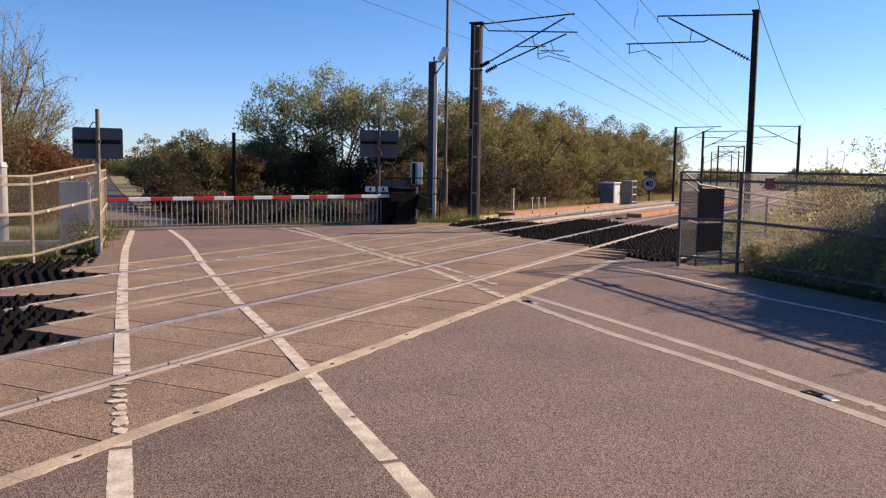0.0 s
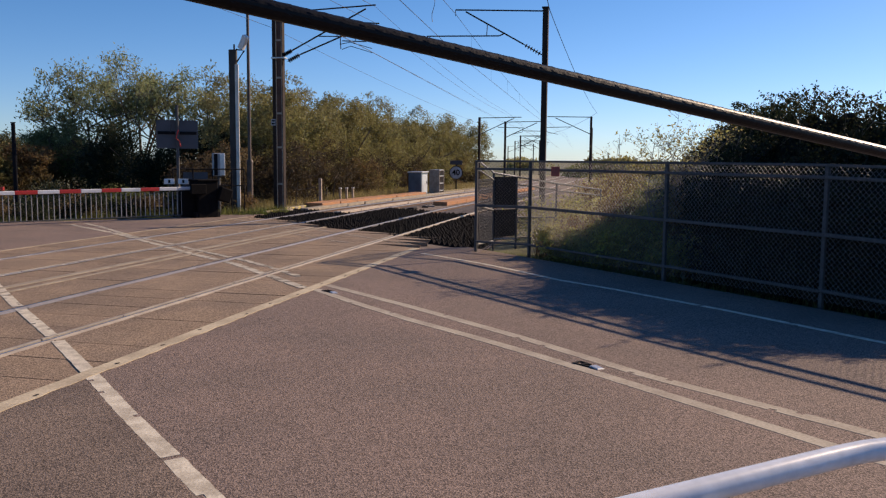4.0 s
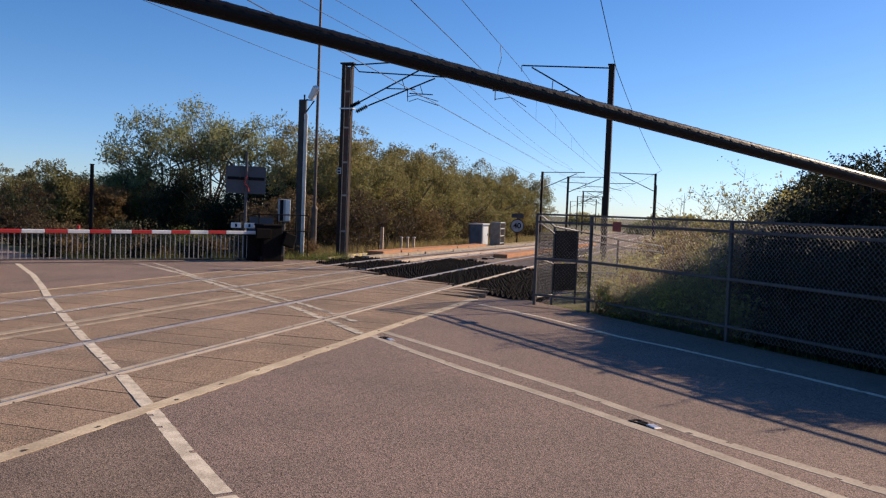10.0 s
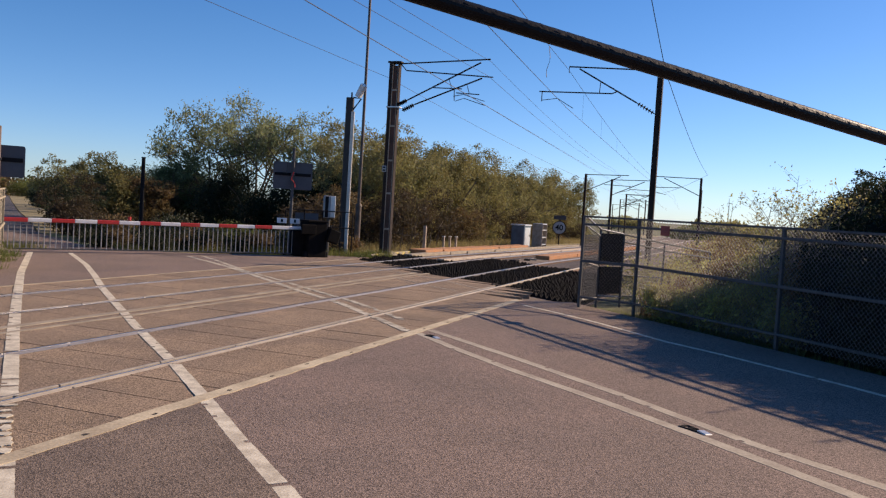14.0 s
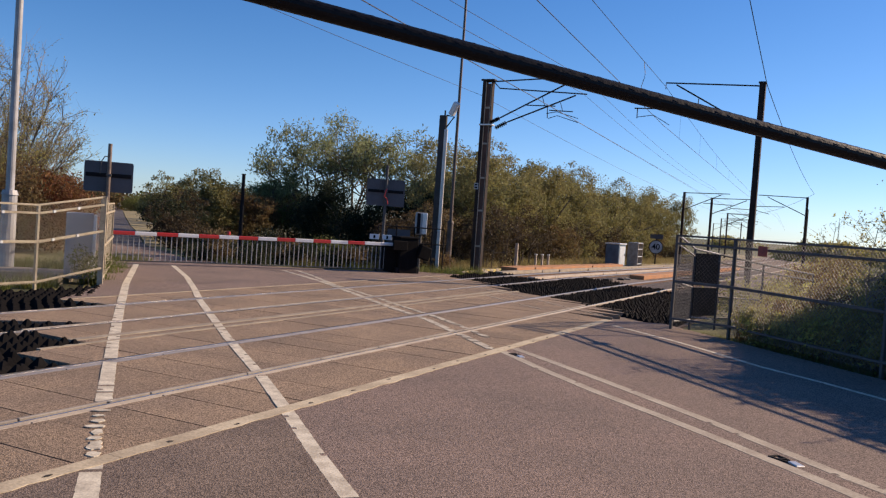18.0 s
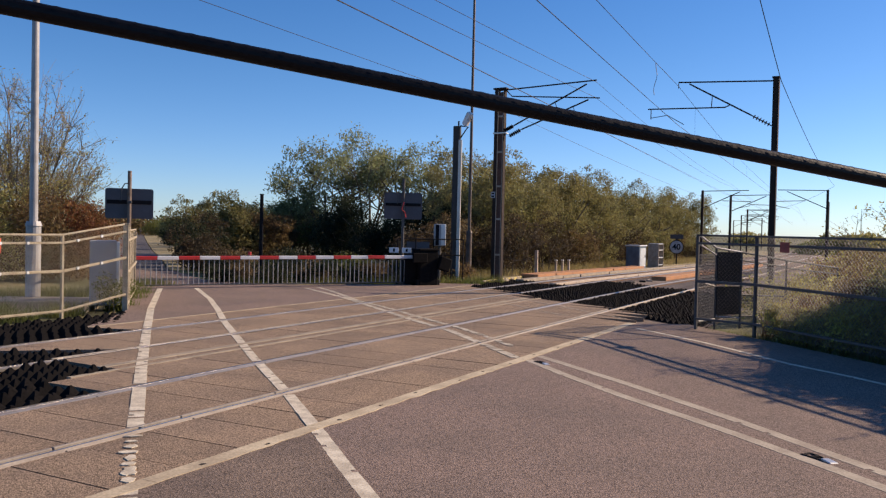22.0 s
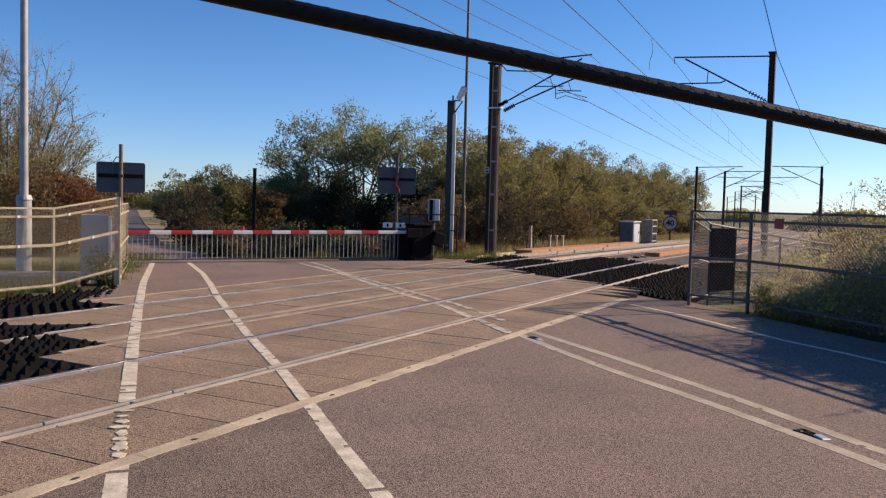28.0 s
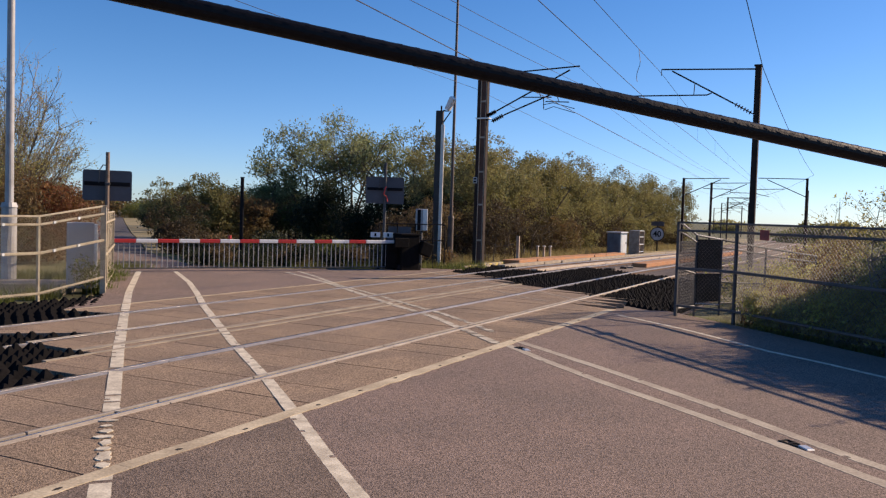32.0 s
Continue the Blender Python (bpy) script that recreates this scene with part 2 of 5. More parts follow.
def leaf_material(name, a, b):
    return material(name, a, 0.6, colour2=b, scale=0.45, fine=3.0, bump=0, spread=0.25, spec=0.3, per_island=0.28, translucent=0.5)


WILLOW = leaf_material("willow_leaves", (0.23, 0.26, 0.125), (0.28, 0.28, 0.13))
OLIVE = leaf_material("olive_autumn_leaves", (0.2, 0.19, 0.078), (0.25, 0.215, 0.085))
GREEN = leaf_material("hedge_leaves", (0.11, 0.135, 0.04), (0.16, 0.16, 0.05))
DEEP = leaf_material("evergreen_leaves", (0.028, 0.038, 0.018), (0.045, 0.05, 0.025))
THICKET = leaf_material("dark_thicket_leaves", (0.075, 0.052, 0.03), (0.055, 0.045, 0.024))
BROWN = leaf_material("brown_hedge_leaves", (0.18, 0.115, 0.055), (0.13, 0.1, 0.045))
RUSSET = leaf_material("russet_hedge_leaves", (0.24, 0.08, 0.035), (0.16, 0.1, 0.04))
YELLOW = leaf_material("yellowing_leaves", (0.38, 0.33, 0.12), (0.3, 0.28, 0.11))
# darker than living leaf: the mound's shaded side is in this colour
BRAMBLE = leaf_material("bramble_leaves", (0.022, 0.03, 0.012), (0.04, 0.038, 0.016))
# paler than real leaves: sun on the scrub is put into this colour
LUSH = leaf_material("sun_toned_scrub_leaves", (0.36, 0.33, 0.1), (0.25, 0.23, 0.075))
# near-black: shade deep in the mound is put into this leaf colour
INNER_SHADE = leaf_material("shade_dark_inner_leaves", (0.01, 0.012, 0.006), (0.016, 0.014, 0.008))
LANE_GREEN = material("green_lane_verge", (0.075, 0.105, 0.03), 0.9, colour2=(0.17, 0.14, 0.065), scale=0.8, fine=14, bump=0.6, spread=0.4)
STRAW = leaf_material("dry_grass_blades", (0.3, 0.24, 0.11), (0.2, 0.17, 0.07))
BLADE = leaf_material("green_grass_blades", (0.1, 0.13, 0.03), (0.17, 0.17, 0.05))


# ---- building helpers ----
def mesh_object(name, bm, mat, smooth=False):
    me = bpy.data.meshes.new(name)
    bm.normal_update()
    bm.to_mesh(me)
    bm.free()
    for one in mat if isinstance(mat, (list, tuple)) else [mat]:
        me.materials.append(one)
    if smooth:
        me.polygons.foreach_set("use_smooth", [True] * len(me.polygons))
    return new(name, me)


def part(name, bm, mat, parent, label="", smooth=False):
    ob = mesh_object(name, bm, mat, smooth)
    ob.parent = parent
    if label:
        ob["label"] = label
    return ob


def thing(name, place, label, category, group="", kind=""):
    ob = new(name)
    ob.empty_display_size = 0.2
    ob.matrix_basis = place
    return tagged(ob, label, category, group, kind)


def add_box(bm, size, m=None, bevel=0.0, mat=0):
    r = bmesh.ops.create_cube(bm, size=1.0, matrix=(m or Matrix()) @ Matrix.Diagonal((*size, 1)))
    faces = list({f for v in r["verts"] for f in v.link_faces})
    for f in faces:
        f.material_index = mat
    if bevel:
        bmesh.ops.bevel(bm, geom=list({e for f in faces for e in f.edges}), offset=bevel, segments=1, affect="EDGES", profile=0.5)
    return bm


def box(size, at=(0, 0, 0), bevel=0.0, turn=(0, 0, 0)):
    return add_box(bmesh.new(), size, pose(*at, *turn), bevel)


def add_tube(bm, a, b, r, r2=None, n=8, caps=True):
    a, b = Vector(a), Vector(b)
    d = b - a
    m = Matrix.Translation((a + b) / 2) @ d.to_track_quat("Z", "Y").to_matrix().to_4x4()
    bmesh.ops.create_cone(bm, cap_ends=caps, segments=n, radius1=r, radius2=r if r2 is None else r2, depth=d.length, matrix=m)
    return bm


def tube(a, b, r, r2=None, n=8):
    return add_tube(bmesh.new(), a, b, r, r2, n)


def sweep(points, r, n=6, bm=None):
    """A round bar along a chain of points, with mitred bends."""
    bm = bm or bmesh.new()
    pts = [Vector(p) for p in points]
    rings = []
    up = Vector((0.3, 0.2, 1)).normalized()
    for i, p in enumerate(pts):
        d = (pts[min(i + 1, len(pts) - 1)] - pts[max(i - 1, 0)]).normalized()
        x = d.cross(up).normalized()
        y = x.cross(d)
        rr = r[i] if isinstance(r, (list, tuple)) else r
        rings.append([bm.verts.new(p + (x * math.cos(k * math.tau / n) + y * math.sin(k * math.tau / n)) * rr) for k in range(n)])
    for a, b in zip(rings, rings[1:]):
        for k in range(n):
            bm.faces.new((a[k], a[(k + 1) % n], b[(k + 1) % n], b[k]))
    bm.faces.new(rings[0][::-1])
    bm.faces.new(rings[-1])
    return bm


def prism(outline, z0, z1, bm=None):
    """A flat plate from an outline in the plan, top at z1."""
    bm = bm or bmesh.new()
    area = sum(a[0] * b[1] - b[0] * a[1] for a, b in zip(outline, outline[1:] + outline[:1]))
    pts = outline if area > 0 else outline[::-1]
    low = [bm.verts.new((x, y, z0)) for x, y in pts]
    top = [bm.verts.new((x, y, z1)) for x, y in pts]
    bm.faces.new(top)
    bm.faces.new(low[::-1])
    n = len(pts)
    for i in range(n):
        bm.faces.new((low[i], low[(i + 1) % n], top[(i + 1) % n], top[i]))
    return bm


# ---- plan: a track frame and a road frame ----
AX, AY = -2.834, 6.34
UX, UY = 0.4672, 0.8842
TRACK_DEG = -math.degrees(math.atan2(UX, UY))
RAILS = (0.0, 1.51, 3.66, 5.17)


def tk(s, o):
    """A place s metres along the line and o metres across it, away from the camera."""
    return (AX + s * UX - o * UY, AY + s * UY + o * UX)


def dip(s):
    """The land falls a little along the line beyond the crossing."""
    return -0.009 * min(max(s - 25.0, 0.0), 38.0)


def along(x, y):
    return (x - AX) * UX + (y - AY) * UY


def drape(bm):
    """Lays a sheet on the falling land."""
    for s in (25.0, 63.0):
        bmesh.ops.bisect_plane(bm, geom=bm.verts[:] + bm.edges[:] + bm.faces[:], plane_co=(*tk(s, 0), 0), plane_no=(UX, UY, 0))
    for v in bm.verts:
        v.co.z += dip(along(v.co.x, v.co.y))
    return bm


def tp(s, o, z=0.0, turn=0.0):
    """A pose on the land beside the line, its y along the line."""
    return pose(*tk(s, o), z + dip(s), 0, 0, TRACK_DEG + turn)


# ---- ground ----
tagged(mesh_object("ground", drape(prism([(-2500, -2500), (2500, -2500), (2500, 2500), (-2500, 2500)], -0.6, -0.11)), GRASS), "rough autumn grass and flat farmland", "ground", kind="structure")
FENCE = [(4.74, 15.48), (5.53, 14.68), (6.41, 11.29), (7.08, 8.68), (7.96, 5.29), (8.84, 1.88), (10.4, -4.2)]
FENCE_TOP = (1.752, 1.752, 1.748, 1.737, 1.655, 1.6, 1.5)
near_road = prism([tk(-9, -1.14), tk(11.9, -1.14), tk(12.4, -2.15), (5.38, 14.4), (6.25, 11.2), (6.93, 8.6), (7.8, 5.2), (8.68, 1.8), (10.2, -4.2), (13, -30), (-6, -30), (-8, -6)], -0.4, 0.0)
tagged(mesh_object("road", near_road, TARMAC), "worn reddish-grey tarmac road up to the level crossing", "road", kind="structure")
LANE_R, LANE_L = [(-4.6, 24.9), (-7.3, 26.2), (-10.5, 32.2), (-14.9, 44.4), (-19.6, 57.0)], [(-22.6, 56.5), (-17.9, 44.0), (-12.6, 31.5), (-9.3, 22.5)]
far_road = prism([tk(5.2, 6.14), tk(20.5, 6.14), tk(19.2, 8.4), (-0.9, 26.4)] + LANE_R + [(-150.3, 420), (-153.5, 420)] + LANE_L + [tk(8.0, 8.3), tk(7.2, 7.5)], -0.4, 0.0)
lane_verge = prism([(-4.6, 25.0), (-3.6, 26.5), (-8.6, 32.6), (-10.4, 32.2), (-7.2, 26.2)], -0.3, -0.02)
tagged(mesh_object("lane_verge", drape(lane_verge), LANE_GREEN), "bright green mown verge beside the far lane", "verge", kind="structure")
stubble = prism([(-8.6, 32.6), (-13.2, 44.8), (-147, 420), (-150.2, 420), (-19.5, 57.0), (-14.8, 44.4), (-10.4, 32.2)], -0.3, -0.02)
tagged(mesh_object("stubble_strip", drape(stubble), DRY), "straw-coloured stubble strip beside the far lane", "verge", kind="structure")
tagged(mesh_object("road_beyond", drape(far_road), TARMAC), "tarmac road running on beyond the crossing", "road", kind="structure")
# grey sheet over the road: shade on the lane is put into its colour
lane = prism([(-9.6, 30.6)] + LANE_R[2:] + [(-150.3, 420), (-153.4, 420)] + LANE_L[:3], -0.3, 0.006)
tagged(mesh_object("lane", drape(lane), LANE_SHADE), "narrow tarmac lane leading away from the crossing, greyed for hedge shade", "road", kind="structure")
bed = prism([tk(-60, -2.4), tk(-9.2, -2.4), tk(-9.2, -1.15), tk(11.9, -1.15), tk(12.4, -2.2), tk(13, -2.4), tk(400, -2.4), tk(400, 7.6), tk(26, 7.6), tk(20.6, 6.13), tk(5, 6.13), tk(4, 7.2), tk(-60, 7.2)], -0.5, -0.09)
tagged(mesh_object("track_bed", drape(bed), BALLAST), "brown stone ballast of the railway", "track bed", kind="structure")
patch = prism([tk(-6, -1.15), tk(1.52, -1.15), tk(0.62, -2.1), tk(-0.1, -2.9), tk(-1.5, -4.4), tk(-3.2, -6.4), tk(-6, -6)], -0.004, 0.0015)
tagged(mesh_object("road_patch", patch, TARMAC_DARK), "darker relaid patch of tarmac by the crossing", "road", kind="structure")
verge = prism([tk(24.2, 6.9), tk(60, 7.3), tk(130, 7.5), tk(130, 13), tk(40, 12.5), tk(22, 12)], -0.3, -0.045)
tagged(mesh_object("verge", drape(verge), DRY), "dry straw-coloured grass verge beside the line", "verge", kind="structure")

# ---- rails ----
DECK_RUN = {0.0: (-4.0, 14.5), 1.51: (-1.1, 15.6), 3.66: (2.75, 17.5), 5.17: (2.6, 18.6)}
for o in RAILS:
    rail = thing("rail", tp(0, o), "polished steel running rail set in the crossing and ballast", "rail", "running rails")
    prof_head = [(-0.035, -0.045), (0.035, -0.045), (0.036, -0.012), (0.022, 0.001), (0.008, 0.006), (-0.008, 0.006), (-0.022, 0.001), (-0.036, -0.012)]
    prof_web = [(-0.07, -0.17), (0.07, -0.17), (0.012, -0.13), (0.012, -0.045), (-0.012, -0.045), (-0.012, -0.13)]
    for name, prof, mat, lab in (("head", prof_head, STEEL if o else RAIL_DUST, "bright worn rail head" if o else "dusty tan rail head"), ("web", prof_web, RUST, "rust-brown rail web and foot")):
        bm = bmesh.new()
        rings = [[bm.verts.new((x, y, z + dip(y))) for x, z in prof] for y in (-60.0, 25.0, 63.0, 300.0)]
        k = len(prof)
        for a, b in zip(rings, rings[1:]):
            for i in range(k):
                bm.faces.new((a[i], a[(i + 1) % k], b[(i + 1) % k], b[i]))
        bm.faces.new(rings[0][::-1])
        bm.faces.new(rings[-1])
        bmesh.ops.recalc_face_normals(bm, faces=bm.faces[:])
        part(name, bm, mat, rail, lab)
    part("running_band", box((0.013, 85.0, 0.003), (0.004, -17.5, 0.0055)), STEEL_BRIGHT, rail, "bright line worn by wheels")
    s0, s1 = DECK_RUN[o]
    g = 1 if o in (1.51, 5.17) else -1
    part("flange_groove", box((0.045, s1 - s0, 0.02), (0.06 * g, (s0 + s1) / 2, -0.026)), GROOVE, rail, "dark flange groove beside the head")
    n = int((s1 - s0) / 1.24)
    for k in range(n):
        a, b = s0 + (s1 - s0) * k / n, s0 + (s1 - s0) * (k + 1) / n - 0.012
        part("groove_lip", box((0.036 if g < 0 else 0.03, b - a, 0.03), ((0.102 if g < 0 else 0.099) * g, (a + b) / 2, -0.012 + random.uniform(-0.002, 0.002)), 0.005), LIP if g < 0 else STEEL, rail, "pale edge of the flange groove" if k == 0 else "")
        part("field_strip", box((0.026, b - a, 0.03), (-0.052 * g, (a + b) / 2, -0.014 + random.uniform(-0.002, 0.002)), 0.005), RAIL_DUST if not o else GROOVE, rail, "filler strip along the rail" if k == 0 else "")

# ---- sleepers in the open line ----
sleeper_mesh = None
for track, (a, b) in enumerate(((RAILS[0], RAILS[1]), (RAILS[2], RAILS[3]))):
    for i in range(60):
        s = 21.5 + i * 0.7
        if sleeper_mesh is None:
            first = mesh_object("sleeper", box((2.5, 0.26, 0.14), (0, 0, 0), 0.02), SLEEPER)
            sleeper_mesh = first.data
        else:
            first = new("sleeper", sleeper_mesh)
        first.matrix_basis = tp(s, (a + b) / 2, -0.145)
        tagged(first, "pale concrete sleeper half sunk in ballast", "sleeper", "sleepers of the line")

# ---- wire rope and white rail close to the camera ----
ROPE_AT, ROPE_ALONG = Vector((-0.02, 0.45, 1.822)), Vector((0.9677, 0.252, -0.128))
rope = thing("wire_rope", Matrix(), "taut dark twisted steel wire rope close overhead", "cable")
for k in range(12):
    pts = []
    for i in range(701):
        s = -4.0 + i * 0.01
        a = k * math.tau / 12 + s * 70
        side = Vector((-0.252, 0.9677, 0)) * math.cos(a) + Vector((0.124, 0.032, 0.99)) * math.sin(a)
        pts.append(ROPE_AT + ROPE_ALONG * s + side * 0.0040)
    part("strand", sweep(pts, 0.0012, 5), ROPE, rope, smooth=True)
part("core", tube(ROPE_AT - ROPE_ALONG * 4, ROPE_AT + ROPE_ALONG * 3, 0.005, n=18), ROPE, rope)
anchor = ROPE_AT + ROPE_ALONG * 3.02
part("thimble", tube(anchor - ROPE_ALONG * 0.06, anchor + ROPE_ALONG * 0.05, 0.012), GALV, rope)
for end, lab in ((-4.0, "post"), (3.05, "post")):
    at = ROPE_AT + ROPE_ALONG * end
    stake = thing("anchor_post", pose(at.x, at.y, 0), "slim white steel post holding the wire rope", lab, "rope posts")
    part("shaft", tube((0, 0, -0.05), (0, 0, at.z + 0.05), 0.03, n=12), WHITE, stake)
    part("cap", tube((0, 0, at.z + 0.05), (0, 0, at.z + 0.07), 0.034, n=12), GALV, stake)

guard = thing("guard_rail", Matrix(), "white painted tubular steel guard rail with a bent corner", "railing")
RAIL_Z, RAIL_R = 0.932, 0.032
part("top_rail", sweep([(-0.75, 1.31, 0.6), (-0.7, 1.325, 0.86), (-0.62, 1.345, RAIL_Z - 0.02), (-0.5, 1.375, RAIL_Z), (1.56, 1.895, RAIL_Z), (1.66, 1.918, RAIL_Z), (1.745, 1.934, RAIL_Z), (1.83, 1.938, RAIL_Z), (1.95, 1.938, RAIL_Z), (4.6, 1.94, RAIL_Z), (4.72, 1.94, RAIL_Z - 0.03), (4.78, 1.94, 0.7)], RAIL_R, 24), PALE_WHITE, guard, smooth=True)
part("leg", tube((-0.75, 1.31, -0.05), (-0.75, 1.31, 0.61), RAIL_R, n=20), PALE_WHITE, guard, smooth=True)
part("leg", tube((4.78, 1.94, -0.05), (4.78, 1.94, 0.71), RAIL_R, n=20), PALE_WHITE, guard, smooth=True)
for x, y in ((1.08, 1.785), (2.24, 1.93), (3.45, 1.935)):
    part("brace", sweep([(x, y, RAIL_Z - 0.012), (x + 0.03, y - 0.045, RAIL_Z - 0.022), (x + 0.34, y - 0.53, RAIL_Z - 0.055)], 0.011, 12), PALE_WHITE, guard, smooth=True)
    part("upright", add_box(bmesh.new(), (0.07, 0.014, RAIL_Z), pose(x + 0.35, y - 0.55, RAIL_Z / 2 - 0.03, 0, 0, -35), 0.003), PALE_WHITE, guard)


# ---- fences ----
def chain_link(length, z0, z1, cell=0.052, r=0.0029):
    """Zigzag wires hooked into one another, as one woven sheet."""
    bm_v, bm_f = [], []
    n, m = int(length / cell), int((z1 - z0) / cell)
    for j in range(n):
        for i in range(m + 1):
            x, z, y = (j + (i + j) % 2) * cell, z0 + i * cell, (0.004 if i % 2 else -0.004)
            bm_v += [(x - r, y, z), (x + r, y, z), (x, y + 2 * r, z)]
        base = j * (m + 1) * 3
        for i in range(m):
            a, b = base + i * 3, base + i * 3 + 3
            bm_f += [(a, a + 1, b + 1, b), (a + 1, a + 2, b + 2, b + 1), (a + 2, a, b, b + 2)]
    me = bpy.data.meshes.new("mesh_infill")
    me.from_pydata(bm_v, [], bm_f)
    return me


def fence_bay(a, b, height, mat, label, group, mids=(0.47,), end=False, gap=0.2, clamps=False, link_mat=None, wire=0.0029, foot=0.1, fall=0.0, cell=0.03):
    """One bay: a post, rails and a woven sheet; its far end may lie lower by fall."""
    a, b = Vector(a), Vector(b)
    d = b - a
    bay = thing("chain_link_fence", pose(a.x, a.y, 0, 0, 0, math.degrees(math.atan2(d.y, d.x))), label, "fence", group)
    n = d.length
    for x in (0, n) if end else (0,):
        part("post", add_box(bmesh.new(), (0.052, 0.052, height + 0.12), pose(x, 0, height / 2 - 0.06), 0.006), mat, bay)
    part("top_rail", box((n, 0.03, 0.035), (n / 2, -0.012, height - 0.012), 0.004), mat, bay)
    part("upper_rail", box((n, 0.04, 0.042), (n / 2, -0.03, height - gap), 0.006), mat, bay)
    for m in mids:
        part("middle_rail", box((n, 0.04, 0.05), (n / 2, -0.03, height * m), 0.006), mat, bay)
    part("bottom_rail", box((n, 0.035, 0.04), (n / 2, -0.03, foot), 0.006), mat, bay)
    sheet = new("mesh_infill", chain_link(n, 0.06, height, cell, wire))
    sheet.data.materials.append(link_mat or mat)
    sheet.parent = bay
    sheet.location = (0, -0.058 if clamps else 0.012, 0)
    if clamps:
        for z in (height - gap, height * mids[0]):
            for k in range(int(n / 0.55)):
                part("clamp", tube((0.3 + k * 0.55, -0.07, z), (0.3 + k * 0.55, -0.045, z), 0.028, n=10), ALU, bay)
    if fall:
        slope = Matrix()
        slope[2][0] = -fall / n
        for piece in bay.children:
            piece.data.transform(slope)
    return bay


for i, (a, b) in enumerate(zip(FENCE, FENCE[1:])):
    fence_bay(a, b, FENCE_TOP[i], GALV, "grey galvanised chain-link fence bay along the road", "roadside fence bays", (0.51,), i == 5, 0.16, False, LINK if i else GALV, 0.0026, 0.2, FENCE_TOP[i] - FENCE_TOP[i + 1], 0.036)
red = thing("fence_sign", pose(5.74, 13.85, 1.57, 0, 0, -75.5), "small faded red warning plate wired to the fence", "sign")
part("plate", box((0.24, 0.006, 0.17), (0, -0.07, 0.0), 0.002), material("faded_red_plate", (0.3, 0.06, 0.045), 0.7, colour2=(0.22, 0.05, 0.04), scale=9, fine=60), red)

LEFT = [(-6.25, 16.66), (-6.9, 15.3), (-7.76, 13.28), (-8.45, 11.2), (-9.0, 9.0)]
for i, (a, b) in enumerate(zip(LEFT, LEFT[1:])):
    bay = fence_bay(b, a, (1.5, 1.5, 1.47, 1.45)[i], GALV_LIGHT, "pale cream chain-link fence bay beside the track", "trackside fence bays", mids=(0.55,), end=i == 0, gap=0.16, clamps=i < 3, wire=0.0015, fall=-0.22 if i == 0 else 0.0)
fence_bay((-6.25, 16.66), (-7.72, 21.2), 1.58, GALV_LIGHT, "pale cream chain-link fence bay along the far lane", "trackside fence bays", end=True, wire=0.008)
orange = thing("warning_sign", pose(-7.54, 13.9, 1.3, 0, 0, 68), "orange trespass warning sign with white lettering bars", "sign")
part("plate", box((0.46, 0.008, 0.26), (0, -0.075, 0), 0.003), ORANGE, orange)
for words, z, size in (("Warning", 0.078, 0.052), ("Do not trespass", 0.024, 0.045), ("on the Railway", -0.026, 0.045), ("Penalty \u00a31000", -0.078, 0.045)):
    line = bpy.data.curves.new("lettering", "FONT")
    line.body, line.size, line.align_y, line.extrude, line.offset = words, size * 1.25, "CENTER", 0.002, 0.0008
    text = new("lettering", line)
    text.data.materials.append(WHITE)
    text.parent = orange
    text.matrix_basis = Matrix.Translation((-0.2, -0.081, z)) @ pose(0, 0, 0, 90, 0, 0)

# pale end posts where the fence turns along the lane, sunlight put in their cream
for x, y, h in ((-6.25, 16.66, 1.7), (-6.53, 17.5, 1.62)):
    end_post = thing("end_post", pose(x, y, 0, 0, 0, 18), "broad steel end post of the fence, sunlight put in its cream colour", "post", "fence end posts")
    part("shaft", add_box(bmesh.new(), (0.11, 0.11, h + 0.1), pose(0, 0, h / 2 - 0.05), 0.01), GALV_LIGHT, end_post)
    part("cap", add_box(bmesh.new(), (0.12, 0.12, 0.025), pose(0, 0, h + 0.01), 0.006), GALV_LIGHT, end_post)
plinth = thing("concrete_plinth", pose(-8.5, 17.2, 0, 0, 0, 8), "low weathered concrete slab round the lighting column", "slab")
part("slab", add_box(bmesh.new(), (3.0, 1.1, 0.3), pose(-0.2, 0, -0.02), 0.02), CONCRETE, plinth)
frame_post = thing("slim_frame", pose(-9.9, 18.6, 0, 0, 0, 10), "slim galvanised ladder-like frame behind the fence", "frame")
for x in (-0.09, 0.09):
    part("upright", tube((x, 0, -0.1), (x, 0, 1.35), 0.022), POLE_GREY, frame_post)
for z in (0.35, 0.7, 1.05, 1.32):
    part("rung", tube((-0.09, 0, z), (0.09, 0, z), 0.014), POLE_GREY, frame_post)

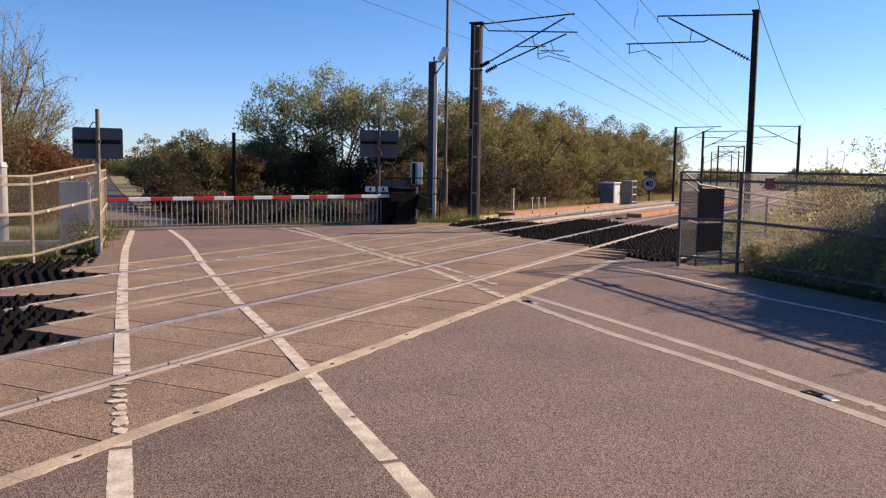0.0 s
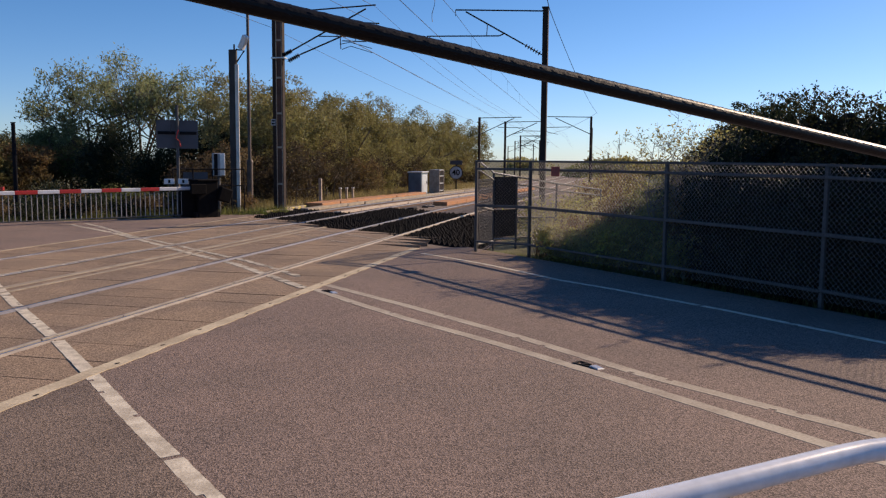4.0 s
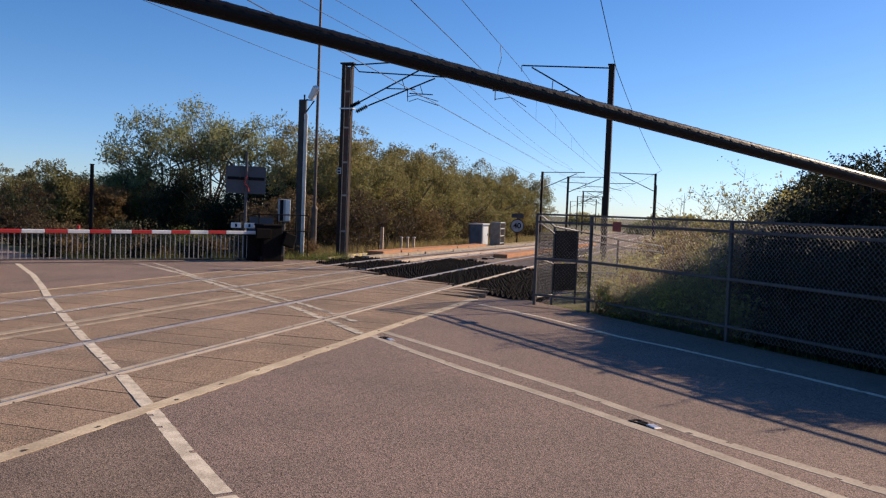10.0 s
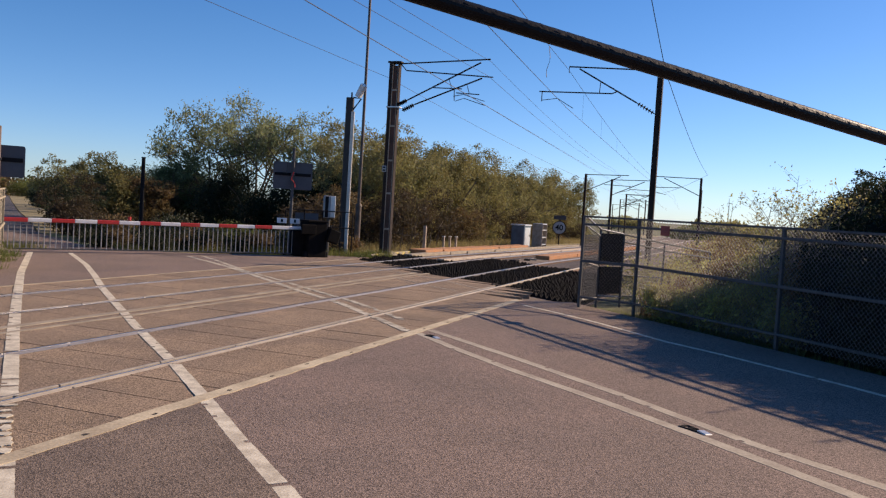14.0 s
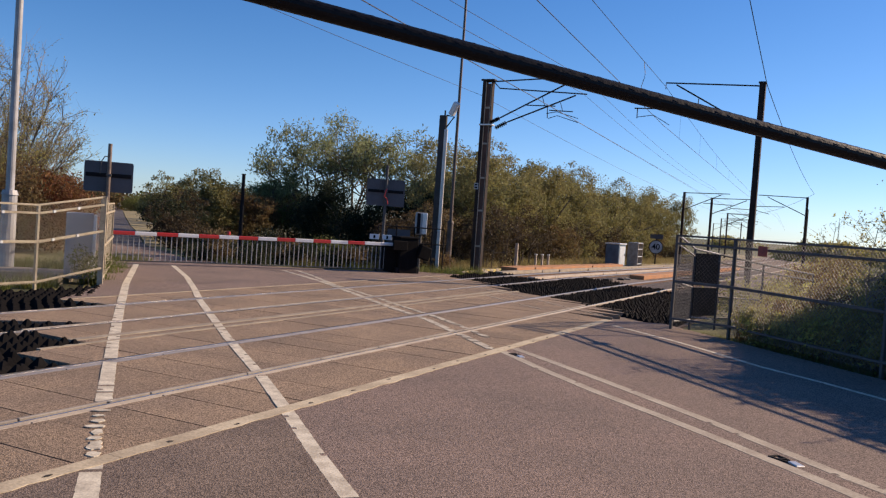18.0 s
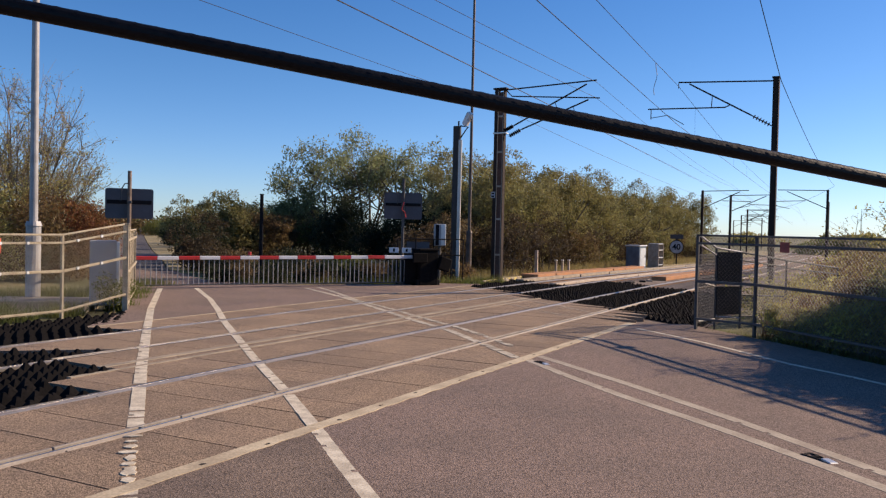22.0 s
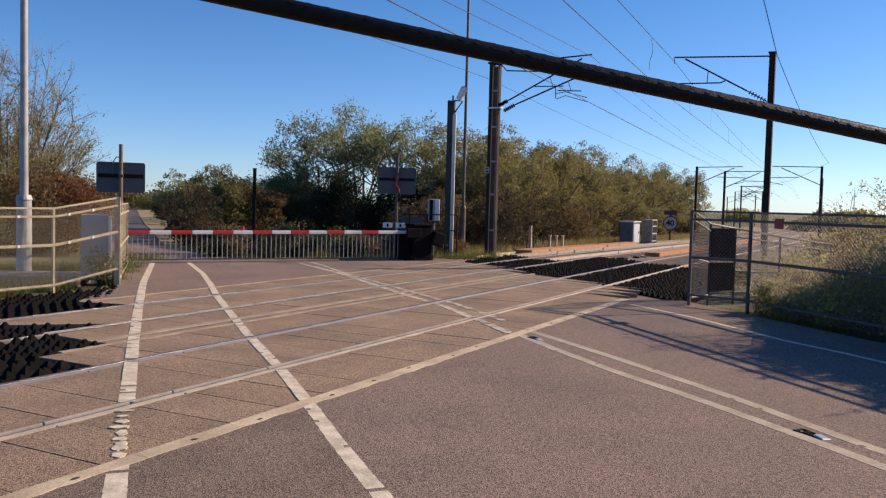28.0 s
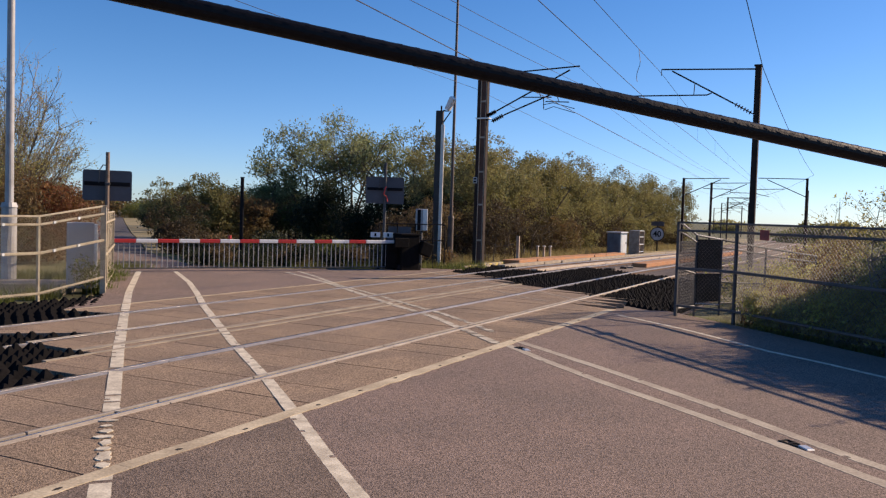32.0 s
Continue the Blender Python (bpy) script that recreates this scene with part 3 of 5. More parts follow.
# stepped handrail going down behind the roadside fence
rail_fence = thing("stepped_handrail", Matrix(), "mesh-sided grey handrail going down the bank behind the fence", "railing")
H = [((4.8, 15.55), 1.735), ((5.42, 16.5), 1.5), ((6.02, 16.78), 1.42), ((7.3, 17.7), 1.25), ((9.0, 19.0), 1.07)]
for k, ((a, za), (b, zb)) in enumerate(zip(H, H[1:])):
    a, b = Vector(a), Vector(b)
    d = b - a
    turn = math.degrees(math.atan2(d.y, d.x))
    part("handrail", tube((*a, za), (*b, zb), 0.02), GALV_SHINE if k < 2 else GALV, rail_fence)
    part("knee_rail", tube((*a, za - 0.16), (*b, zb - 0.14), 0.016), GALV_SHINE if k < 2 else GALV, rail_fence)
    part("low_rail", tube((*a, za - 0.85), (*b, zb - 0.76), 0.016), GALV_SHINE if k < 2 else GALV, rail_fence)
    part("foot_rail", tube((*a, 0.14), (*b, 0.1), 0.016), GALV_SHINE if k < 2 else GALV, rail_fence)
    part("post", tube((*b, -0.2), (*b, zb), 0.024), GALV, rail_fence)
    if k < 3:
        sheet = new("mesh_infill", chain_link(d.length, 0.1, zb - 0.1, 0.03, 0.0026 if k else 0.004))
        sheet.data.materials.append(LINK if k else GALV)
        sheet.parent = rail_fence
        sheet.matrix_basis = pose(a.x, a.y, 0, 0, 0, turn)
part("infill_board", box((0.6, 0.02, 0.64), (5.71, 16.61, 1.1), 0.004, (0, 0, 25)), BOARD_DARK, rail_fence, "dark solid infill panel")
part("infill_board", box((0.6, 0.02, 0.56), (5.71, 16.61, 0.46), 0.004, (0, 0, 25)), BOARD_DARK, rail_fence, "dark solid infill panel")
# ---- overhead line ----
def bar(parent, name, pts, r, mat=MAST, n=6, label=""):
    return part(name, sweep(pts, r, n), mat, parent, label)


def insulator(parent, a, b):
    a, b = Vector(a), Vector(b)
    bm = add_tube(bmesh.new(), a, b, 0.018)
    for k in range(1, 7):
        p = a.lerp(b, k / 7)
        add_tube(bm, p - (b - a).normalized() * 0.014, p + (b - a).normalized() * 0.014, 0.08, 0.045, n=10)
    return part("insulator", bm, DARK, parent, "ribbed dark insulator")


twin = thing("catenary_mast", tp(22.85, 6.62), "brown twin-channel overhead line mast with two cantilever arms", "mast")
# local axes: x across the line (negative towards the tracks is +x here), y along it
for x, w, m in ((-0.125, 0.13, MAST), (0.165, 0.03, MAST)):
    part("channel", add_box(bmesh.new(), (w, 0.22, 6.85), pose(x, 0, 3.3), 0.008), m, twin)
for x in (-0.05, 0.15):
    part("flange_edge", add_box(bmesh.new(), (0.02, 0.02, 6.7), pose(x, -0.105, 3.3), 0.003), MAST_LIGHT, twin, "pale flange edge")
for z in (0.9, 2.15, 3.3, 4.5, 5.75):
    part("batten", add_box(bmesh.new(), (0.18, 0.03, 0.06), pose(0.05, -0.09, z)), MAST_LIGHT, twin, "pale batten plate")
part("cap", box((0.5, 0.26, 0.06), (0, 0, 6.72), 0.01), MAST, twin)
part("web", box((0.19, 0.03, 6.6), (0.05, -0.05, 3.3)), MAST_BROWN, twin, "dark brown web plate between the channels")
part("bracket", box((0.5, 0.26, 0.05), (0.03, -0.02, 5.16), 0.01), ALU, twin, "pale steel bracket")
part("number_plate", box((0.16, 0.012, 0.22), (-0.17, -0.11, 3.0), 0.003), CAB_GREY, twin, "small grey plate")
for z in (3.05, 2.95):
    part("plate_bar", box((0.1, 0.006, 0.05), (-0.17, -0.12, z)), DARK, twin)
bar(twin, "top_tube", [(-0.15, 0, 6.66), (3.55, -0.3, 6.76)], 0.024)
bar(twin, "top_tube", [(0.2, 0, 6.66), (0.42, 0, 6.44), (3.5, 0.25, 6.26)], 0.022)
insulator(twin, (0.16, 0, 5.25), (0.52, 0, 5.42))
insulator(twin, (0.3, 0.08, 5.06), (0.78, 0.05, 5.28))
bar(twin, "cantilever", [(0.52, 0, 5.42), (3.2, -0.25, 6.66)], 0.026)
bar(twin, "cantilever", [(0.78, 0.05, 5.28), (3.12, 0.22, 6.22)], 0.026)
bar(twin, "registration_tube", [(1.5, -0.1, 5.84), (2.55, -0.15, 5.8)], 0.018)
bar(twin, "registration_tube", [(2.26, 0.1, 5.7), (3.08, 0.15, 5.66)], 0.018)
bar(twin, "strut", [(2.06, -0.12, 6.13), (2.16, -0.12, 5.82)], 0.013)
bar(twin, "strut", [(2.62, 0.15, 5.97), (2.72, 0.15, 5.67)], 0.013)
bar(twin, "drop_arm", [(2.22, 0, 5.8), (2.24, 0, 5.42)], 0.016)
bar(twin, "steady_arm", [(2.24, -0.1, 5.56), (2.6, -0.1, 5.62), (3.36, -0.1, 5.4)], 0.012)
bar(twin, "steady_arm", [(2.24, 0.1, 5.42), (2.55, 0.1, 5.52), (3.3, 0.1, 5.29)], 0.012)
part("footing", box((0.75, 0.6, 0.3), (0, 0, -0.12), 0.03), CONCRETE, twin)

single = thing("catenary_mast", tp(24.3, -2.26), "dark single-channel overhead line mast with one cantilever arm", "mast")
part("channel", add_box(bmesh.new(), (0.16, 0.24, 7.0), pose(0, 0, 3.28), 0.01), MAST, single)
part("flange", add_box(bmesh.new(), (0.03, 0.27, 6.95), pose(0.09, 0, 3.28), 0.004), MAST, single)
part("cap", box((0.22, 0.3, 0.05), (0, 0, 6.8), 0.01), MAST, single)
bar(single, "top_tube", [(0, 0, 6.7), (-3.05, 0, 6.83)], 0.024)
insulator(single, (-0.1, 0, 5.28), (-0.72, 0, 5.64))
bar(single, "cantilever", [(-0.72, 0, 5.64), (-2.7, 0, 6.76)], 0.026)
bar(single, "registration_tube", [(-1.4, 0, 5.99), (-1.55, 0, 5.93), (-4.05, 0, 5.98)], 0.022)
bar(single, "strut", [(-1.95, 0, 6.3), (-1.97, 0, 5.94)], 0.014)
bar(single, "drop_arm", [(-3.95, 0, 5.98), (-3.95, 0, 5.64)], 0.016)
bar(single, "steady_arm", [(-3.95, 0, 5.68), (-3.4, 0, 5.75), (-2.84, 0, 5.42)], 0.012)
bar(single, "hook", [(-3.05, 0, 6.83), (-3.05, 0, 6.62)], 0.012)
part("footing", box((0.7, 0.6, 0.3), (0, 0, -0.15), 0.03), CONCRETE, single)


def far_mast(s, o, top, arms, side):
    m = thing("catenary_mast", tp(s, o), "distant dark overhead line mast with a cantilever arm", "mast", "distant line masts")
    part("channel", add_box(bmesh.new(), (0.16, 0.2, top + 0.4), pose(0, 0, top / 2 - 0.2), 0.01), MAST, m)
    if arms:
        bar(m, "top_tube", [(0, 0, top - 0.05), (side * 3.2, 0, top)], 0.03)
        bar(m, "cantilever", [(0, 0, top - 1.3), (side * 2.6, 0, top - 0.1)], 0.03)
        bar(m, "registration_tube", [(side * 1.4, 0, top - 0.75), (side * 3.4, 0, top - 0.8)], 0.024)
        bar(m, "steady_arm", [(side * 3.3, 0, top - 0.8), (side * 3.3, 0, top - 1.1), (side * 2.4, 0, top - 1.3)], 0.02)
    return m


for s, o, top, arms, side in ((59.3, 6.5, 5.35, True, 1), (64.3, 5.3, 5.3, True, 1), (98.0, 8.7, 5.2, True, 1), (58.8, -1.9, 5.35, True, -1), (62.5, -1.75, 4.7, False, -1), (104, 6.5, 5.3, True, -1), (125, 9.5, 5.3, True, -1), (130, 14.0, 5.3, True, 1), (150, 13.5, 5.3, True, -1), (175, 22, 5.3, True, 1)):
    far_mast(s, o, top, arms, side)


def overhead(name, ends, sag, label, r=0.0065, n=24):
    """A wire hung from point to point (s, o, z), sagging in each span."""
    w = thing(name, Matrix(), label, "cable", "overhead line wires")
    pts = []
    for (s0, o0, z0), (s1, o1, z1) in zip(ends, ends[1:]):
        for i in range(n):
            f = i / n
            pts.append((*tk(s0 + (s1 - s0) * f, o0 + (o1 - o0) * f), z0 + (z1 - z0) * f - sag * 4 * f * (1 - f)))
    s, o, z = ends[-1]
    pts.append((*tk(s, o), z))
    part("wire", sweep(pts, r, 4), WIRE_MAT, w)
    return w


near_c = [(-40, -4.2, 5.45), (24.3, 0.79, 5.42), (58.8, 2.35, 5.2), (112, 4.5, 5.0), (210, 11, 4.9)]
near_m = [(-40, -3.4, 7.0), (24.3, 0.79, 6.7), (58.8, 2.4, 5.75), (112, 4.5, 5.5), (210, 11, 5.4)]
contact = overhead("contact_wire", near_c, 0.0, "thin dark contact wire over the near track", 0.009)
overhead("messenger_wire", near_m, 0.2, "thin dark carrier wire over the near track", 0.009)
for dz, do in ((0.0, 0.0), (0.09, 0.16)):
    overhead("contact_wire", [(-40, -0.6 + do, 5.4 + dz), (22.85, 3.3 + do, 5.3 + dz), (64, 5.9, 5.1 + dz), (130, 9, 5.0), (220, 15, 4.9)], 0.0, "thin dark contact wire over the far track")
overhead("messenger_wire", [(-40, 2.7, 6.8), (22.85, 3.15, 6.74), (64, 5.3, 5.8), (130, 9, 5.5), (220, 15, 5.4)], 0.3, "thin dark carrier wire over the far track")
overhead("messenger_wire", [(-40, 2.2, 6.45), (22.85, 3.2, 6.25), (64, 5.3, 5.6), (130, 9, 5.4), (220, 15, 5.3)], 0.3, "thin dark carrier wire over the far track")
overhead("return_wire", [(-40, 6.9, 6.9), (22.85, 6.9, 6.2), (59.3, 6.6, 4.6), (98, 8.7, 4.7), (170, 14, 4.8)], 0.15, "thin dark return wire on the mast tops")
overhead("return_wire", [(-4, -2.4, 14.2), (24.3, -2.4, 6.72), (58.8, -2.3, 5.3), (104, 6.5, 5.2)], 0.35, "thin dark return wire on the roadside mast tops", 0.013)
for s in (28, 34, 41, 48):
    f = (s + 40) / 64.3 if s < 24.3 else (s - 24.3) / 34.5
    (c0, c1), (m0, m1) = (near_c[:2], near_m[:2]) if s < 24.3 else (near_c[1:3], near_m[1:3])
    oc, om = c0[1] + (c1[1] - c0[1]) * f, m0[1] + (m1[1] - m0[1]) * f
    zc, zm = c0[2] + (c1[2] - c0[2]) * f, m0[2] + (m1[2] - m0[2]) * f - 0.2 * 4 * f * (1 - f)
    part("dropper", sweep([(*tk(s, oc), zc), (*tk(s, om), zm)], 0.004, 4), WIRE_MAT, contact)
loop = [(*tk(17.6 + 0.2 * k / 8, -0.06 + 0.03 * math.sin(k)), 5.35 + 0.87 * k / 8) for k in range(9)]
part("jumper", sweep(loop, 0.008, 4), WIRE_MAT, contact, "loose vertical jumper cable")

# ---- tall posts ----
cctv = thing("camera_post", tp(22.3, 7.98), "dark square steel post with a white camera on top", "post")
# post darkened for its shaded faces; a pale strip paints its sunlit side
part("post", add_box(bmesh.new(), (0.26, 0.26, 5.6), pose(-0.05, 0, 2.6, 0, 0, 20), 0.02), material("shade_dark_post", (0.05, 0.045, 0.042), 0.7, colour2=(0.035, 0.032, 0.03), scale=3), cctv)
part("lit_side_strip", add_box(bmesh.new(), (0.12, 0.08, 5.1), pose(0.14, -0.12, 2.35, 0, 0, 20), 0.01), material("sun_pale_strip", (0.76, 0.7, 0.6), 0.6, colour2=(0.62, 0.56, 0.47), scale=3), cctv, "pale strip standing in for the post's sunlit side")
part("bracket", sweep([(0.05, 0, 4.95), (0.42, -0.1, 5.35), (0.1, -0.05, 5.4)], 0.03, 6), DARK, cctv)
part("camera_body", add_box(bmesh.new(), (0.2, 0.2, 0.5), pose(0.42, -0.15, 5.62, 12, 32, 0), 0.03), WHITE, cctv, "white camera housing")
part("antenna", tube((0.0, 0, 5.4), (0.0, 0, 5.58), 0.03), DARK, cctv)


def lamp_column(place, h, r, label, mat, lantern):
    c = thing("lighting_column", place, label, "lamp post")
    part("base", tube((0, 0, -0.2), (0, 0, 1.68), r * 1.75, n=16), mat, c, smooth=False)
    part("collar", tube((0, 0, 1.62), (0, 0, 1.72), r * 2.0, r * 1.6, n=16), mat, c)
    part("shaft", tube((0, 0, 1.72), (0, 0, h), r, r * 0.7, n=16), mat, c)
    part("hatch", box((0.1, 0.012, 0.5), (0, -r * 1.75, 0.7), 0.004), mat, c)
    if lantern:
        part("arm", sweep([(-0.5, 0, h - 0.05), (0, 0, h), (0.5, 0, h - 0.05)], 0.03), mat, c)
        for x in (-0.7, 0.7):
            head = part("lantern", add_box(bmesh.new(), (0.5, 0.25, 0.12), pose(x, 0, h - 0.03), 0.04), DARK, c, "dark lamp head")
            part("lens", box((0.36, 0.18, 0.02), (x, 0, h - 0.1), 0.004), ALU, head)
    else:
        part("bracket", sweep([(0, 0, h), (0.9, 0, h + 0.35)], 0.03), mat, c)
        part("lantern", add_box(bmesh.new(), (0.6, 0.25, 0.14), pose(1.15, 0, h + 0.4), 0.04), mat, c)
    return c


lamp_column(pose(-8.57, 17.66, 0), 9.5, 0.085, "tall pale grey tubular lighting column behind the fence", POLE_GREY, False)
lamp_column(tp(24.37, 8.48, 0.0), 10.85, 0.062, "slender brown-grey lighting column with twin lamp heads", material("column_brown", (0.13, 0.1, 0.085), 0.6, 0.4, scale=3), True)
part_post = thing("timber_post", pose(-5.78, 27.0, 0), "slim dark weathered post beyond the barrier", "post")
part("shaft", tube((0, 0, -0.1), (0, 0, 2.72), 0.065, 0.055, n=10), DARK, part_post)
part("cap", tube((0, 0, 2.72), (0, 0, 2.75), 0.07, n=10), DARK, part_post)


def sign_board(place, post_h, w, h, z, label, red_tag):
    """The back of a traffic light board on its post."""
    sgn = thing("signal_board", place, label, "sign", "crossing signal boards")
    part("post", tube((0, 0, -0.1), (0, 0, post_h), 0.045, n=12), material("post_brown", (0.2, 0.15, 0.12), 0.6, 0.3, scale=5) if not red_tag else GALV, sgn, "brown steel post")
    bm = bmesh.new()
    add_box(bm, (w, 0.03, h), pose(0, 0.09, z), 0.0)
    bmesh.ops.bevel(bm, geom=[e for e in bm.edges if abs(e.verts[0].co.y - e.verts[1].co.y) > 0.01], offset=0.05, segments=4, affect="EDGES", profile=0.5)
    board = part("board", bm, SIGN_BACK, sgn, "grey back of a rounded board")
    part("channel_bar", box((w * 0.93, 0.035, 0.09), (0, 0.06, z + 0.05 * h), 0.005), DARK, board, "black mounting channel")
    part("clamp", box((0.12, 0.16, 0.06), (0, 0.02, z + 0.05 * h), 0.01), GALV, sgn)
    part("cable", sweep([(0, -0.03, post_h - 0.3), (-0.1, -0.05, post_h - 0.3), (-0.17, -0.04, post_h - 0.42), (-0.19, -0.02, z + 0.06)], 0.013), GALV, sgn, "looped grey cable")
    for x in (-w * 0.3, w * 0.3):
        part("lamp_hood", tube((x, 0.1, z), (x, 0.3, z), 0.13, 0.13, n=14), DARK, board)
    if red_tag:
        part("ribbon", sweep([(0.02, -0.06, z + 0.12), (-0.05, -0.08, z - 0.12), (0.05, -0.07, z - 0.2), (0.08, -0.06, z - 0.36)], 0.017, 5), RED, sgn, "torn red and white tape")
    return sgn


sign_board(pose(-7.28, 19.59, 0, 0, 0, 20), 2.94, 1.06, 0.7, 2.18, "grey back of a signal board on a brown post", False)
sign_board(pose(-1.22, 26.57, 0, 0, 0, 6), 3.32, 1.2, 0.84, 2.46, "grey back of a signal board on a slim post", True)

# ---- far barrier ----
B0, B1 = Vector((-8.0, 22.0, 0.0)), Vector((-0.75, 26.1, 0.0))
bd = B1 - B0
boom = thing("barrier", pose(B0.x, B0.y, 0, 0, 0, math.degrees(math.atan2(bd.y, bd.x))), "lowered red and white barrier boom with a grey skirt", "barrier")
BL, BZ = bd.length, 0.84
bands = 15
for k in range(bands):
    x0, x1 = BL * k / bands, BL * (k + 1) / bands
    part("boom_band", add_box(bmesh.new(), (x1 - x0, 0.08, 0.1), pose((x0 + x1) / 2, 0, BZ + 0.004 * (k - bands / 2)), 0.012), (RED if k % 2 == 0 and k < 13 else WHITE), boom, "red band" if k % 2 == 0 and k < 13 else "white band")
for k in range(58):
    x = 0.12 + k * (BL - 0.4) / 57
    part("skirt_rod", add_box(bmesh.new(), (0.024, 0.016, BZ - 0.16), pose(x, 0.0, (BZ - 0.16) / 2 + 0.09), 0.004), POLE_GREY, boom)
part("skirt_rail", box((BL - 0.5, 0.025, 0.03), (BL / 2, 0, 0.09)), GALV, boom)
part("boom_light", tube((3.05, 0, BZ + 0.06), (3.05, 0, BZ + 0.15), 0.045, n=10), RED, boom, "small red boom lamp")
part("tip_rest", add_box(bmesh.new(), (0.1, 0.1, 0.95), pose(-0.12, 0, 0.45), 0.01), GALV_LIGHT, boom)
pedestal = part("pedestal", add_box(bmesh.new(), (0.66, 0.55, 1.15), pose(BL + 0.3, 0.0, 0.5), 0.03), BLACK, boom, "dark machine housing")
part("pedestal_cap", add_box(bmesh.new(), (0.7, 0.6, 0.06), pose(BL + 0.3, 0, 1.1), 0.015), BLACK, pedestal)
part("side_arm", add_box(bmesh.new(), (0.5, 0.08, 0.3), pose(BL - 0.05, -0.32, 0.85), 0.02), BLACK, boom)
part("side_cover", add_box(bmesh.new(), (0.4, 0.3, 0.78), pose(BL - 0.22, 0.05, 0.42), 0.02), BLACK, boom)
part("counterweight", add_box(bmesh.new(), (0.42, 0.22, 0.42), pose(BL + 0.82, -0.28, 0.66, 0, 18, 0), 0.03), BLACK, boom, "dark counterweight")
for x in (-0.05, 0.65):
    part("leg", add_box(bmesh.new(), (0.1, 0.5, 0.3), pose(BL + x, 0, 0.02), 0.01), DARK, boom)
part("badge", box((0.06, 0.01, 0.06), (BL + 0.1, -0.28, 0.95)), WHITE, pedestal)

box_fence = thing("machine_guard", pose(-0.9, 27.1, 0, 0, 0, 15), "dark steel guard frame round grey equipment boxes", "railing")
for z in (1.42, 0.9):
    part("rail", tube((-0.5, 0, z), (1.7, 0.1, z), 0.018), DARK, box_fence)
for x in (-0.5, 0.1, 0.7, 1.3, 1.7):
    part("post", tube((x, 0.05, -0.1), (x, 0.05, 1.42), 0.02), DARK, box_fence)
part("screen", box((0.75, 0.02, 0.95), (0.2, 0.14, 0.85)), SIGN_BACK, box_fence, "grey mesh screen")
eq = thing("equipment_cabinet", pose(-0.05, 27.7, 0, 0, 0, 10), "tall narrow pale grey equipment cabinet", "cabinet")
part("body", add_box(bmesh.new(), (0.36, 0.3, 0.72), pose(0, 0, 1.56), 0.02), CAB_GREY, eq)
part("door", add_box(bmesh.new(), (0.11, 0.02, 0.68), pose(-0.11, -0.16, 1.56), 0.005), DARK, eq)
part("door", add_box(bmesh.new(), (0.15, 0.02, 0.68), pose(0.09, -0.16, 1.56), 0.005), ALU, eq)
part("pole", tube((0, 0, -0.1), (0, 0, 1.2), 0.05), GALV, eq)
plate = thing("bracket_plates", pose(-1.28, 26.45, 1.0, 0, 0, 6), "pair of small white plates on the signal post", "sign")
for x in (-0.2, 0.2):
    part("plate", add_box(bmesh.new(), (0.3, 0.02, 0.16), pose(x, -0.0, 0.06), 0.004), WHITE, plate)
    part("mark", box((0.06, 0.006, 0.1), (x, -0.014, 0.06)), DARK, plate)
part("band", tube((0.06, 0.1, -0.1), (0.06, 0.1, 0.15), 0.05), GALV, plate)

# ---- cabinets and signs by the line ----
cab = thing("location_cabinet", tp(42.8, 6.95, -0.06), "blue-grey trackside location cabinet with a pale lid", "cabinet")
part("body", add_box(bmesh.new(), (0.75, 1.5, 1.3), pose(0, 0, 0.62), 0.02), material("cabinet_blue", (0.1, 0.15, 0.2), 0.5, 0.1, scale=2, bump=0.03, spread=0.08), cab)
part("lid", add_box(bmesh.new(), (0.85, 1.6, 0.07), pose(0, 0, 1.3), 0.015), ALU, cab, "pale lid")
# bright metal colour puts the sun onto this side of the cabinet
cab_door = part("door", add_box(bmesh.new(), (0.02, 1.2, 1.05), pose(0.385, 0, 0.64), 0.006), ALU, cab, "door in bright metal colour for its sunlit side")
part("handle", box((0.03, 0.03, 0.12), (0.41, 0.4, 0.7)), DARK, cab_door)
rack = thing("battery_rack", tp(47.2, 6.9, -0.06), "open brown steel rack with pale shelves", "rack")
part("back", add_box(bmesh.new(), (0.08, 1.2, 1.45), pose(-0.3, 0, 0.7), 0.01), MAST, rack)
for y in (-0.6, 0.6):
    part("side", add_box(bmesh.new(), (0.65, 0.06, 1.45), pose(0, y, 0.7), 0.01), MAST_LIGHT, rack)
for z in (0.15, 0.6, 1.05, 1.42):
    part("shelf", box((0.6, 1.14, 0.05), (0, 0, z)), ALU, rack)
speed = thing("speed_sign", tp(55.5, 7.45, -0.06), "round white speed sign reading 40 on a dark post", "sign")
part("post", tube((0, 0, -0.1), (0, 0, 1.9), 0.05), DARK, speed)
disc_at = Matrix.Translation((0, -0.08, 1.22)) @ pose(0, 0, 0, 90, 0, 8)
bm = bmesh.new()
bmesh.ops.create_cone(bm, cap_ends=True, segments=32, radius1=0.44, radius2=0.44, depth=0.03, matrix=disc_at)
# white toned bluish grey: the shade on the disc is in its colour
part("disc", bm, material("shade_toned_white_disc", (0.5, 0.53, 0.56), 0.5, scale=3, bump=0.02, spread=0.06), speed, "white disc")
bm = bmesh.new()
bmesh.ops.create_cone(bm, cap_ends=True, segments=32, radius1=0.49, radius2=0.49, depth=0.024, matrix=Matrix.Translation((0, 0.006, 0)) @ disc_at)
part("rim", bm, DARK, speed, "dark rim")
part("upper_plate", box((0.9, 0.03, 0.3), (0, -0.05, 1.95), 0.01), SIGN_BACK, speed, "grey plate")
num = bpy.data.curves.new("numerals", "FONT")
